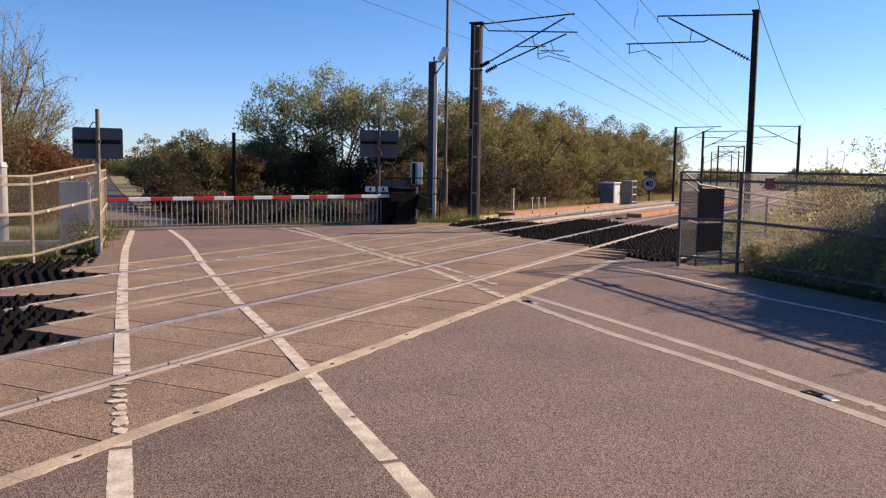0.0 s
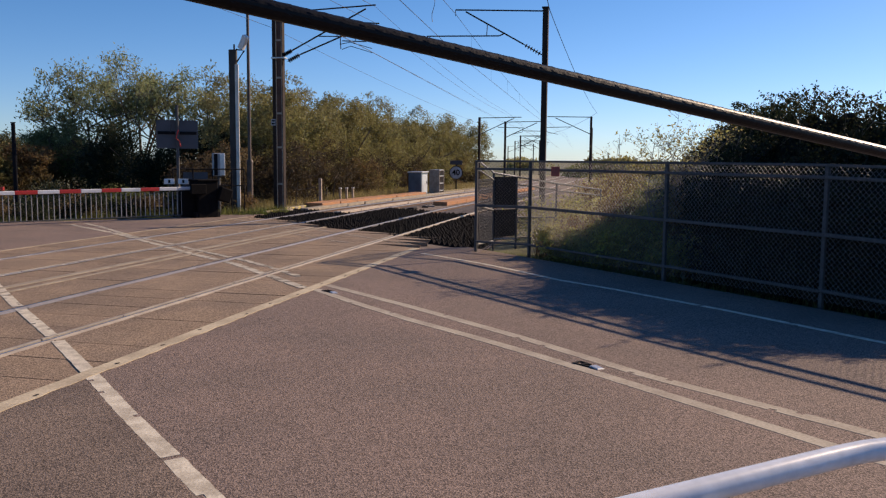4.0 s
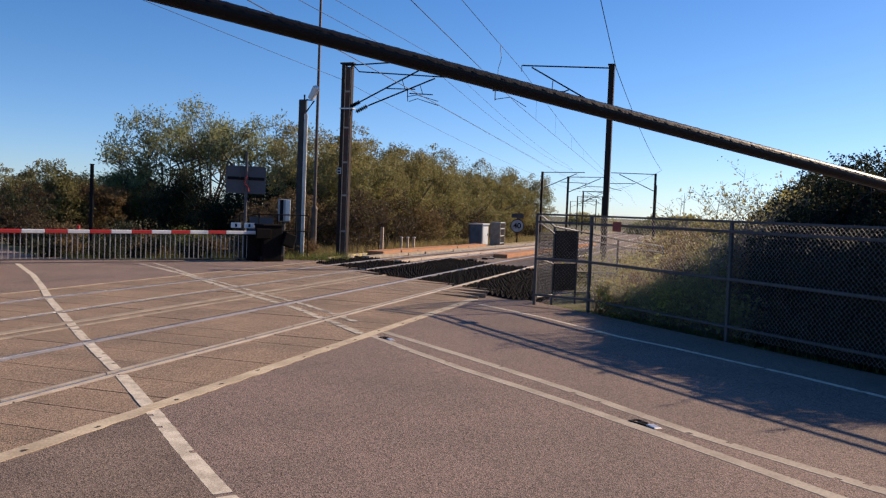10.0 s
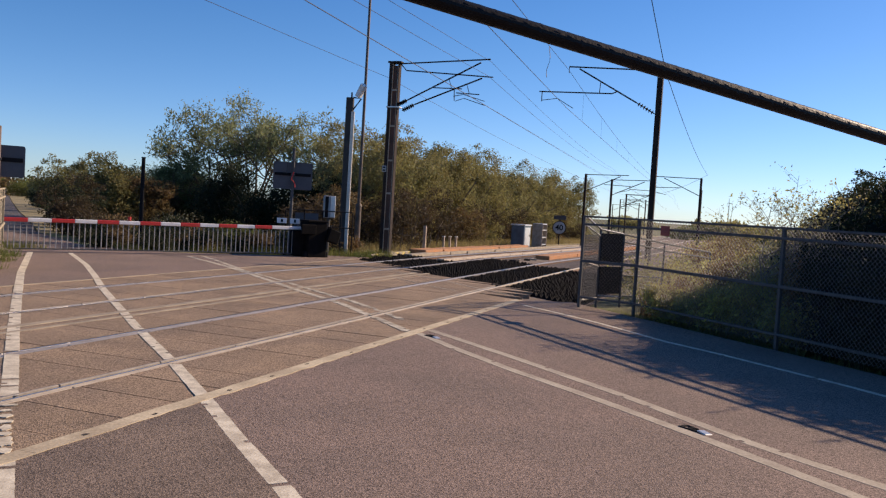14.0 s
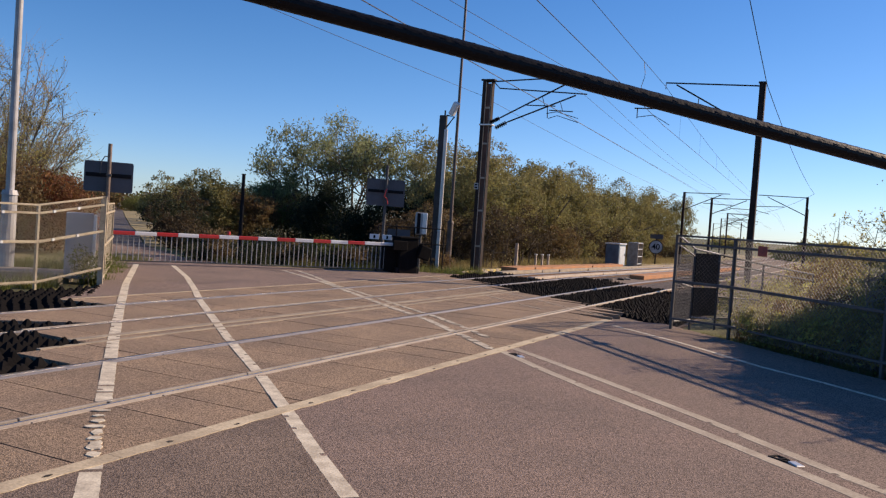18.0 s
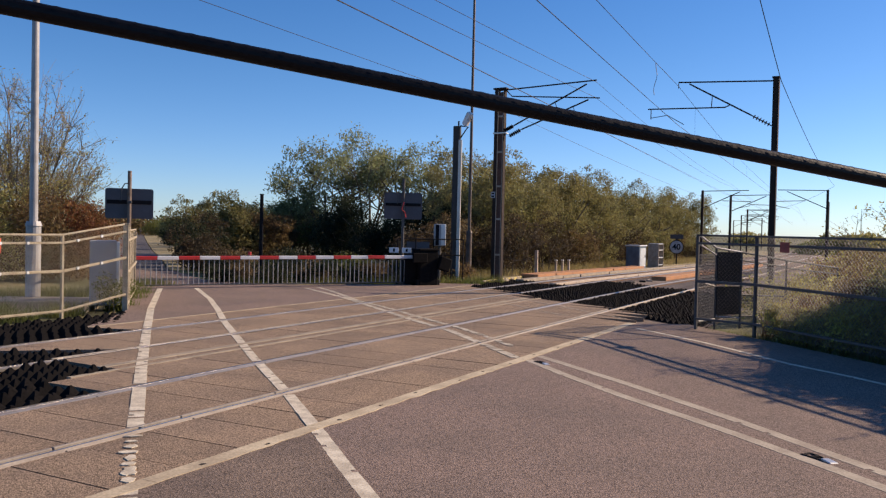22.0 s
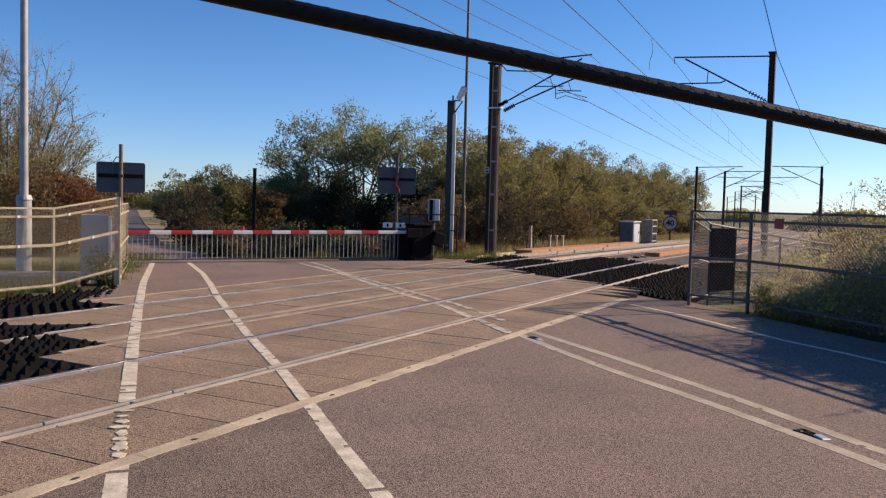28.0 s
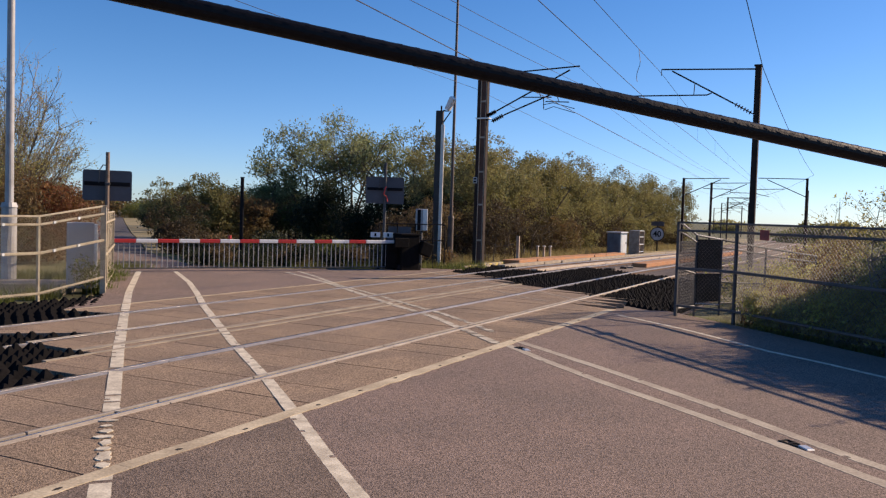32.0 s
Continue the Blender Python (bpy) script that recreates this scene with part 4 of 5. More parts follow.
num.body, num.size, num.align_x, num.align_y, num.extrude, num.offset = "40", 0.56, "CENTER", "CENTER", 0.004, 0.012
numo = new("numerals", num)
numo.data.materials.append(DARK)
numo.parent = speed
numo.matrix_basis = Matrix.Translation((0.002, -0.105, 1.22)) @ pose(0, 0, 0, 90, 0, 8)
stump = thing("marker_stump", tp(27.6, 7.0, -0.06), "weathered grey marker post with a bent rod", "post")
part("shaft", add_box(bmesh.new(), (0.12, 0.1, 1.15), pose(0, 0, 0.5), 0.01), MAST_LIGHT, stump)
part("rod", sweep([(0.15, 0, -0.05), (0.15, 0, 0.7), (0.08, 0, 0.8)], 0.02), MAST, stump)
part("rod", sweep([(-0.14, 0, -0.05), (-0.13, 0, 0.45)], 0.025), DARK, stump)
for k in range(3):
    st = thing("short_post", tp(31.0 + k * 0.5, 7.4 - 0.12 * k, -0.06), "short pale-topped cable marker post", "post", "short marker posts")
    part("shaft", add_box(bmesh.new(), (0.09, 0.09, 0.62), pose(0, 0, 0.28), 0.008), MAST_LIGHT, st)
    part("top", add_box(bmesh.new(), (0.12, 0.12, 0.05), pose(0, 0, 0.61), 0.008), ALU, st)

for s0, s1, o, w, h, mat, lab in ((25.5, 41.5, 6.45, 0.7, 0.22, SPOIL, "long rust-orange ridge of spoil beside the track"), (30, 60, 2.6, 0.6, 0.17, SPOIL, "long rust-orange ridge of spoil between the tracks"), (23.5, 55, 6.0, 0.3, 0.12, CONCRETE, "row of pale concrete cable trough lids"), (22.5, 48, 4.4, 0.25, 0.1, MAST_LIGHT, "pale weathered rail lying in the four-foot"), (34, 60, 3.0, 0.18, 0.14, CONCRETE, "row of pale concrete cable trough lids")):
    it = thing("lineside_beam", Matrix(), lab, "beam", "beams lying by the track")
    n = max(2, int((s1 - s0) / 2.0))
    for k in range(n):
        a, b = s0 + (s1 - s0) * k / n, s0 + (s1 - s0) * (k + 1) / n - 0.03
        bm = add_box(bmesh.new(), (w, b - a, h), pose(0, 0, 0), 0.015)
        ob = part("beam_length", bm, mat, it)
        ob.matrix_basis = tp((a + b) / 2, o + random.uniform(-0.03, 0.03), -0.09 + h / 2, random.uniform(-0.6, 0.6))
for k in range(9):
    lump = thing("debris_block", tp(25 + k * 1.1 + random.random(), 3.2 + random.uniform(-0.5, 0.6), -0.1), "small broken block beside the rail", "block", "loose blocks")
    part("block", add_box(bmesh.new(), (0.25, 0.4, 0.14), pose(0, 0, 0, 0, 0, random.uniform(-20, 20)), 0.02), random.choice([CONCRETE, DARK, DARK]), lump)
edge = thing("verge_edging", Matrix(), "yellow and white block edging by the mast foot", "kerb")
YEL = material("yellow_paint", (0.55, 0.42, 0.1), 0.7, colour2=(0.4, 0.33, 0.14), scale=4)
for k in range(22):
    ob = part("edging_block", add_box(bmesh.new(), (0.14, 0.3, 0.12), pose(0, 0, 0), 0.015), YEL if k % 2 else CONCRETE, edge)
    ob.matrix_basis = tp(21.6 + k * 0.34, 6.55 + 0.02 * k, -0.02)
locker = thing("equipment_locker", pose(-6.98, 17.5, 0, 0, 0, 22), "grey steel equipment locker standing behind the fence", "cabinet")
part("body", add_box(bmesh.new(), (0.52, 0.4, 1.35), pose(-0.05, 0, 0.68), 0.015), CAB_GREY, locker)
# white panel paints the sun on the locker's right edge
part("lit_edge_panel", add_box(bmesh.new(), (0.06, 0.46, 1.3), pose(0.24, -0.03, 0.68), 0.008), WHITE, locker, "white strip in place of the sunlit edge")
bm = bmesh.new()
sweep([(0.0, -0.24, 0.1), (0.0, -0.24, 0.3), (0.06, -0.24, 0.38), (0.13, -0.24, 0.38), (0.17, -0.24, 0.3)], 0.03, 8, bm)
part("duct_bend", bm, ALU, locker, "white bent pipe")

radio = thing("radio_mast", pose(900 * math.sin(radians(26.5)), 900 * math.cos(radians(26.5)), -0.5), "slim far-off lattice radio mast on the skyline", "mast")
for a in range(3):
    c, d = 0.6 * math.cos(a * 2.094), 0.6 * math.sin(a * 2.094)
    part("leg", tube((c, d, 0), (c * 0.6, d * 0.6, 27), 0.16, 0.1, n=5), MAST, radio)
for k in range(9):
    part("ring", tube((0, 0, 2.8 * k + 1), (0, 0, 2.8 * k + 1.15), 0.6 - 0.025 * k, n=6), MAST, radio)
part("antenna", tube((0, 0, 27), (0, 0, 31), 0.15, n=5), MAST, radio)
# ---- plants ----
def rand_dirs(n, rng):
    v = rng.normal(size=(n, 3))
    return v / np.linalg.norm(v, axis=1)[:, None]


def leaves(name, centres, size, mat, parent, seed, narrow=0.5, droop=0.0, label="", stuff=False):
    """Many separate small leaf blades, one mesh."""
    rng = np.random.default_rng(seed)
    c = np.asarray(centres, float)
    n = len(c)
    a = rand_dirs(n, rng)
    a[:, 2] -= droop
    a /= np.linalg.norm(a, axis=1)[:, None]
    b = np.cross(a, rand_dirs(n, rng))
    b /= np.linalg.norm(b, axis=1)[:, None] + 1e-9
    k = rng.uniform(0.6, 1.4, (n, 1)) * size
    a, b = a * k, b * k * narrow
    v = np.stack([c - a, c - b * 0.9 + a * 0.1, c + a, c + b * 0.9 + a * 0.1], 1).reshape(-1, 3)
    f = np.arange(4 * n).reshape(-1, 4)
    me = bpy.data.meshes.new(name)
    me.from_pydata(v.tolist(), [], f.tolist())
    me.materials.append(mat)
    ob = new(name, me)
    ob.parent = parent
    if label:
        ob["label"] = label
    return ob


def in_blobs(blobs, n, rng, shell=0.55):
    """Points in lumpy ellipsoids (x, y, z, rx, ry, rz), thicker towards the skin, gathered in small clumps."""
    vol = np.array([(b[3] * b[4] * b[5]) ** (2 / 3) for b in blobs])
    pick = rng.choice(len(blobs), n, p=vol / vol.sum())
    B = np.array(blobs, float)[pick]
    d = rand_dirs(n, rng)
    r = shell + (1 - shell) * rng.random((n, 1)) ** 0.6
    lump = 1 + 0.16 * np.sin(d[:, :1] * 7 + B[:, :1]) * np.sin(d[:, 1:2] * 6 + B[:, 1:2] * 2) + 0.12 * np.sin(d[:, 2:] * 9 + B[:, :1] * 3)
    return B[:, :3] + d * r * lump * B[:, 3:]


def clumped(points, per, spread, rng):
    p = np.repeat(points, per, 0)
    return p + rng.normal(size=p.shape) * spread


def limbs(bm, base, top, r, rng, depth, spread, twigs=3):
    """Trunk and boughs that fork upward; returns the tips."""
    base, top = Vector(base), Vector(top)
    mid = base.lerp(top, 0.5) + Vector(rng.normal(size=3).tolist()) * (top - base).length * 0.05
    sweep([base, mid, top], [r, r * 0.8, r * 0.6], 6 if depth > 1 else 4, bm)
    if depth == 0:
        return [top, mid]
    tips = []
    for _ in range(twigs):
        w = Vector(rng.normal(size=3).tolist())
        w.z = abs(w.z) * 0.6 + 0.35
        start = mid.lerp(top, float(rng.uniform(0.2, 1.0)))
        tips += limbs(bm, start, start + w.normalized() * (top - base).length * float(rng.uniform(0.5, 0.8)) * spread, r * 0.5, rng, depth - 1, spread, twigs)
    return tips


def tufted(blobs, n, rng, tuft, per):
    """Leaf places in many small tufts that sit on the skin of a lumpy crown."""
    k = max(20, n // per)
    c = in_blobs(blobs, k, rng, 0.72)
    r = tuft * rng.uniform(0.55, 1.25, (k, 1))
    d = rand_dirs(k * per, rng)
    d[:, 2] *= 0.8
    q = 0.25 + 0.75 * rng.random((k * per, 1)) ** 0.5
    return np.repeat(c, per, 0) + d * q * np.repeat(r, per, 0)


def tree(place, h, blobs, n, size, mat, label, seed, trunk_r=0.14, stems=3, shell=0.5, bark=BARK, narrow=0.4, droop=0.3, depth=2, per=6, spread=0.22, group="trees round the crossing", category="tree", name="tree", clear=0.25, twigs=3, on_twigs=False, tuft=0.0):
    """A tree or bush: stems with boughs, and a crown of separate leaves."""
    rng = np.random.default_rng(seed)
    if 0.07 < size < 0.15 and not tuft and not on_twigs:
        n, size, per, shell = int(n * 3.3), size * 0.52, per * 5, max(shell, 0.6)
    t = thing(name, place, label, category, group)
    bm = bmesh.new()
    tips = []
    for k in range(stems):
        a = k * math.tau / stems + seed
        lean = 0.18 * h if stems > 1 else 0.03 * h
        tips += limbs(bm, (0.3 * math.cos(a) * (stems > 1), 0.3 * math.sin(a) * (stems > 1), -0.25), (lean * math.cos(a), lean * math.sin(a), h * 0.45), trunk_r, rng, depth, 0.85, twigs)
    part("trunk", bm, bark, t)
    if on_twigs:
        pts = clumped(np.array([list(p) for p in tips]), per, spread, rng)
    elif tuft:
        pts = tufted(blobs, n, rng, tuft, per)
    else:
        pts = clumped(in_blobs(blobs, n // per, rng, shell), per, spread, rng)
    pts = pts[pts[:, 2] > clear * 0.2]
    leaves("crown", pts, size, mat, t, seed, narrow, droop)
    return t


def ring(h, w, k, rng, low=0.35):
    """A heap of lumps that makes an uneven crown w wide and h high."""
    out = []
    for _ in range(k):
        a, r, z = rng.uniform(0, math.tau), w * 0.36 * math.sqrt(rng.random()), rng.uniform(low, 0.82)
        q = rng.uniform(0.16, 0.3)
        out.append((r * math.cos(a), r * math.sin(a), h * z, w * q, w * q, min(h * q * 1.1, h * (1 - z))))
    return out


def R(seed):
    return np.random.default_rng(seed)


# tall willows behind the barrier
for k, (x, y, h, w) in enumerate(((-8.4, 48.6, 4.2, 3.0), (-6.6, 49.6, 8.1, 5.0), (-4.6, 49.8, 9.2, 5.5), (-1.5, 48.0, 8.6, 5.0), (0.9, 49.5, 6.4, 4.0), (1.9, 47.0, 4.6, 3.0))):
    tree(pose(x, y, -0.1), h, ring(h, w, 13, R(40 + k), 0.45), 3300, 0.09, WILLOW, "airy grey-green willow with many thin stems", 100 + k, 0.085, 6, 0.3, BARK, 0.4, 0.5, 3, 20, 0.19, on_twigs=True)
# olive row along the line
for k in range(15):
    f = k / 14
    s = 32 + 44 * f ** 1.15
    o = 11.9 - 0.6 * f + (0.8 if k % 2 else -0.2)
    h = 5.5 + 0.5 * math.sin(k * 2.3) + 0.25 * f - 0.8 * (k == 0)
    tree(tp(s, o, -0.1), h, ring(h, 4.8, 14, R(60 + k), 0.2), 30000, 0.056, OLIVE, "dense olive-brown tree turning in autumn", 200 + k, 0.1, 4, 0.7, BARK, 0.5, 0.1, 1, 90, 0.24, tuft=0.48)
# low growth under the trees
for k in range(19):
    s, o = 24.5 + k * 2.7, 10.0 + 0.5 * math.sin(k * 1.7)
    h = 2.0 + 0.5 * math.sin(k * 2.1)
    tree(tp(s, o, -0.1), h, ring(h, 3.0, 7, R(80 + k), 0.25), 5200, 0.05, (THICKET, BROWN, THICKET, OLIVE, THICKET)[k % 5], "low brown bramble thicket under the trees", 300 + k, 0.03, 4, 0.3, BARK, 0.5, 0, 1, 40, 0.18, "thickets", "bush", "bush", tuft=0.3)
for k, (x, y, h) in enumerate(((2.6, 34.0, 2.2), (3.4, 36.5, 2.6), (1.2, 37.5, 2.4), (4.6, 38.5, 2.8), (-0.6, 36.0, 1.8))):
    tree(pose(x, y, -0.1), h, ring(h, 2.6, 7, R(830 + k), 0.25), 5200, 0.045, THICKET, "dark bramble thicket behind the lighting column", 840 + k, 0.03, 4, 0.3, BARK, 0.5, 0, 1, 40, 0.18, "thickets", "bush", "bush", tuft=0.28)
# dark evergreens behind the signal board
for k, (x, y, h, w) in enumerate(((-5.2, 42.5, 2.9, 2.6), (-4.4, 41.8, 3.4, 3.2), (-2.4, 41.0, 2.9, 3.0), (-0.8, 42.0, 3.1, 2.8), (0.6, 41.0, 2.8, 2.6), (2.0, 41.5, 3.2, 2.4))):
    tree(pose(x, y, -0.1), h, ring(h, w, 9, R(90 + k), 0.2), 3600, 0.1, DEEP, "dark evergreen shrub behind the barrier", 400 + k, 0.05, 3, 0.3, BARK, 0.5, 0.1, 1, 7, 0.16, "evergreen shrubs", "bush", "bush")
# low growth straight behind the barrier, its shade put into dark leaf colours
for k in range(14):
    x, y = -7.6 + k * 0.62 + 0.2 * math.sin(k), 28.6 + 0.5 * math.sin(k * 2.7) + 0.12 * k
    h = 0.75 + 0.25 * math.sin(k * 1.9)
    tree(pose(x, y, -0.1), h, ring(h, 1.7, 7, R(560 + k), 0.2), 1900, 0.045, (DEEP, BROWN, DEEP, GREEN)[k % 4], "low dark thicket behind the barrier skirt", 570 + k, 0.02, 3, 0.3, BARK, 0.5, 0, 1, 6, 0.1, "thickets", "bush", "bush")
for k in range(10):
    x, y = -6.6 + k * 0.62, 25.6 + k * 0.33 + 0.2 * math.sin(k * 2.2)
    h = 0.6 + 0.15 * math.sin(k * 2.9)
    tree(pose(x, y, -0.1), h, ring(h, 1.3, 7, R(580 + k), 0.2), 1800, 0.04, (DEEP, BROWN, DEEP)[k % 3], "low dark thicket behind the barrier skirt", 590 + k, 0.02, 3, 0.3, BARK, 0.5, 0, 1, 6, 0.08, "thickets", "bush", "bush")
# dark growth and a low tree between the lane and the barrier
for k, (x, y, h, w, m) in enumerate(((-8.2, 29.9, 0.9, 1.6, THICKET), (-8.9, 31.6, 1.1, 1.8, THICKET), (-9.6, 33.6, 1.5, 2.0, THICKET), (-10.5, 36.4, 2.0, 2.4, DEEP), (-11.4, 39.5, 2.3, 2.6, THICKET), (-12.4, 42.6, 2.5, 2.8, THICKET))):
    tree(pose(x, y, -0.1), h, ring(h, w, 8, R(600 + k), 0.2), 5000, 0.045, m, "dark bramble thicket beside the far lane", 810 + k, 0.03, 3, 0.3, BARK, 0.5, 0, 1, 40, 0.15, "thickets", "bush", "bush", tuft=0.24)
tree(pose(-17.6, 60.0, -0.1), 3.7, ring(3.7, 4.4, 10, R(607), 0.35), 9000, 0.07, OLIVE, "low rounded olive tree beside the far lane", 817, 0.12, 1, 0.4, BARK, 0.5, 0, 2, 50, 0.2, tuft=0.4)
# hedge between the lane and the willows
for k in range(4, 11):
    x, y = -15.2 + k * 1.15, 47.5 - 0.15 * k
    tree(pose(x, y, -0.1), 2.4, ring(2.4, 2.6, 6, R(110 + k), 0.2), 1500, 0.11, (BROWN, OLIVE, BROWN, GREEN)[k % 4], "brown autumn hedge bush", 500 + k, 0.04, 3, 0.3, BARK, 0.5, 0, 1, 6, 0.18, "hedge bushes", "bush", "bush")
tree(pose(-11.0, 44.3, -0.1), 3.5, ring(3.45, 3.4, 14, R(130), 0.25), 20000, 0.065, OLIVE, "rounded green and brown bush beyond the barrier", 600, 0.07, 4, 0.4, BARK, 0.45, 0.1, 2, 50, 0.18, tuft=0.36, category="bush", name="bush")
tree(pose(-9.0, 45.2, -0.1), 2.6, ring(2.4, 3.2, 10, R(131), 0.25), 12000, 0.065, BROWN, "low brown bush beyond the barrier", 601, 0.06, 4, 0.4, BARK, 0.45, 0.1, 2, 50, 0.18, tuft=0.36, category="bush", name="bush")
tree(pose(-12.6, 56.6, -0.1), 3.3, [(0, 0, 0.6 + 0.45 * k, 1.0 - 0.16 * k, 1.0 - 0.16 * k, 0.5) for k in range(6)], 1800, 0.12, DEEP, "small dark conifer on the skyline", 602, 0.08, 1, 0.3, BARK, 0.5, 0, 1, 6, 0.15, category="tree")
# left of the lane: yellowing tall tree and a russet hedge


def fan_tree(place, wide, high, low, boughs, label, seed):
    """A tree whose boughs fan up from a short bole, each with rising side shoots and fine twigs."""
    rng = np.random.default_rng(seed)
    t = thing("tree", place, label, "tree", "trees round the crossing")
    part("trunk", sweep([(0, 0, -0.3), (0.05, 0.03, low * 0.6), (0, 0, low)], [0.2, 0.16, 0.15], 8), PALE_BARK, t)
    fine, spots = bmesh.new(), []
    for k in range(boughs):
        a, tilt = k * 2.39996, 1.42 * math.sqrt((k + 0.4) / boughs)
        reach = float(rng.uniform(0.84, 1.0))
        end = Vector((wide * math.sin(tilt) ** 0.75 * math.cos(a), wide * math.sin(tilt) ** 0.75 * math.sin(a), (high - low) * math.cos(tilt * 0.93))) * reach
        foot = Vector((0.12 * math.cos(a), 0.12 * math.sin(a), low * float(rng.uniform(0.5, 1.0))))
        end.z += low
        line = [foot.lerp(end, f) + Vector((end.x * 0.22 * f * (1 - f), end.y * 0.22 * f * (1 - f), -0.25 * f * (1 - f) * end.length * math.sin(tilt))) + Vector(rng.normal(size=3).tolist()) * 0.04 for f in (0, 0.25, 0.5, 0.75, 1.0)]
        part("bough", sweep(line, [0.055, 0.042, 0.03, 0.018, 0.007], 5), BARK, t)
        for _ in range(17):
            f = float(rng.uniform(0.3, 1.0)) * 3.999
            p = line[int(f)].lerp(line[int(f) + 1], f % 1)
            way = ((end - foot).normalized() + Vector((0, 0, 0.45)) + Vector(rng.normal(size=3).tolist()) * 0.6).normalized()
            size = float(rng.uniform(0.5, 1.15))
            q = p + way * size
            sweep([p, p.lerp(q, 0.5) + Vector(rng.normal(size=3).tolist()) * 0.03, q], [0.014, 0.01, 0.005], 3, fine)
            for _ in range(7):
                b = p.lerp(q, float(rng.uniform(0.25, 1)))
                e = b + (way + Vector((0, 0, 0.2)) + Vector(rng.normal(size=3).tolist()) * 0.5) * float(rng.uniform(0.2, 0.45))
                sweep([b, e], [0.006, 0.003], 3, fine)
                if rng.random() < 0.75 - 0.3 * (e.z > high * 0.72):
                    spots += [list(b.lerp(e, float(f))) for f in rng.uniform(0.3, 1.1, 3)]
    part("twig_growth", fine, PALE_BARK, t, "fine bare twigs")
    leaves("crown", clumped(np.array(spots), 2, 0.07, rng), 0.036, YELLOW, t, seed, 0.5, 0.2)


fan_tree(pose(-14.9, 29.6, -0.1), 2.8, 6.75, 1.5, 40, "thin yellowing tree with bare upper branches", 610)
tree(pose(-17.8, 29.0, -0.1), 6.0, ring(6.0, 5.6, 12, R(141), 0.3), 5000, 0.1, OLIVE, "tall olive tree at the hedge end", 611, 0.13, 4, 0.3, PALE_BARK, 0.4, 0.2, 2, 5, 0.25)
for k in range(8):
    x, y = -19.9 + k * 1.22, 22.5 + k * 0.55
    h = (3.6, 3.5, 3.7, 3.5, 3.6, 3.3, 2.75, 2.5)[k]
    tree(pose(x, y, -0.1), h, ring(h, 2.6, 11, R(150 + k), 0.15), 4200, 0.085, (OLIVE, YELLOW, LUSH, YELLOW, LUSH, YELLOW, BROWN, RUSSET)[k], "mixed russet autumn hedge bush behind the fence", 620 + k, 0.04, 3, 0.3, BARK, 0.5, 0, 1, 7, 0.16, "russet hedge", "bush", "bush")
# lane side and skyline trees
for k, (b, d, h, w) in enumerate(((-17.6, 80, 1.7, 1.8), (-18.6, 150, 2.6, 5), (-20.9, 190, 4.6, 9), (-22.2, 110, 3.8, 7), (-16.7, 70, 2.0, 2.2), (-15.6, 75, 2.6, 3.4), (-23.6, 140, 5, 9), (-14.5, 90, 4.2, 9), (-12.5, 95, 4.5, 9), (-24.5, 90, 3.5, 6))):
    x, y = d * math.sin(radians(b)), d * math.cos(radians(b))
    tree(pose(x, y, -0.4), h, ring(h, w, 9, R(170 + k), 0.25), 3600, 0.13, (DEEP, GREEN, DEEP)[k % 3], "distant hedgerow tree along the lane", 640 + k, 0.12, 2, 0.3, BARK, 0.5, 0, 1, 8, 0.3, "distant trees")
for k in range(26):
    b = -34 + k * 1.05 + 0.3 * math.sin(k)
    d = 190 + 40 * math.sin(k * 1.3)
    x, y = d * math.sin(radians(b)), d * math.cos(radians(b))
    h = 3.2 if -24 < b < -13 else 5.5
    tree(pose(x, y, -0.5), h, ring(h, 13, 6, R(200 + k), 0.2), 1300, 0.32, (GREEN, BROWN)[k % 2], "far hedgerow tree on the skyline", 700 + k, 0.2, 1, 0.3, BARK, 0.6, 0, 1, 6, 0.6, "distant trees")
for k, (b, d, h, w) in enumerate(((24.3, 118, 2.0, 7), (25.4, 122, 2.5, 8), (26.6, 120, 2.9, 9), (28.5, 130, 2.3, 12), (31, 140, 2.0, 14), (20.5, 200, 3.0, 14), (60, 44, 3.6, 5), (61.5, 40, 3.6, 5), (63.5, 30, 2.9, 4.5), (66, 28, 3.2, 5), (70, 30, 3.6, 5), (57, 60, 2.8, 6), (51, 80, 4, 9), (46, 100, 4, 12), (41, 120, 4.2, 14))):
    x, y = d * math.sin(radians(b)), d * math.cos(radians(b))
    tree(pose(x, y, -0.4), h, ring(h, w, 9, R(240 + k), 0.25), 2200, 0.16 if d < 60 else 0.3, (GREEN, OLIVE, YELLOW)[k % 3], "distant field tree beyond the fence", 760 + k, 0.1, 2, 0.3, BARK, 0.5, 0, 2 if d < 60 else 1, 6, 0.25, "distant trees")

# bramble mound behind the roadside fence
CREST = [(-3.0, 1.5), (2.5, 1.45), (4.7, 1.5), (5.5, 1.67), (6.25, 1.75), (6.6, 1.88), (7.0, 2.17), (7.35, 2.42), (7.85, 2.68), (8.36, 2.88), (9.0, 2.78), (10.0, 2.76), (10.9, 2.74), (12.0, 2.78), (13.0, 2.78), (13.8, 2.72), (14.5, 2.55), (14.9, 1.1)]
PROFILE = [(0.0, 0.07, 0.0), (0.16, 0.09, 0.36), (0.28, 0.25, 0.48), (0.42, 0.8, 0.66), (0.55, 1.5, 0.83), (0.7, 2.3, 1.0), (0.85, 3.4, 0.75), (1.0, 4.6, 0.1)]


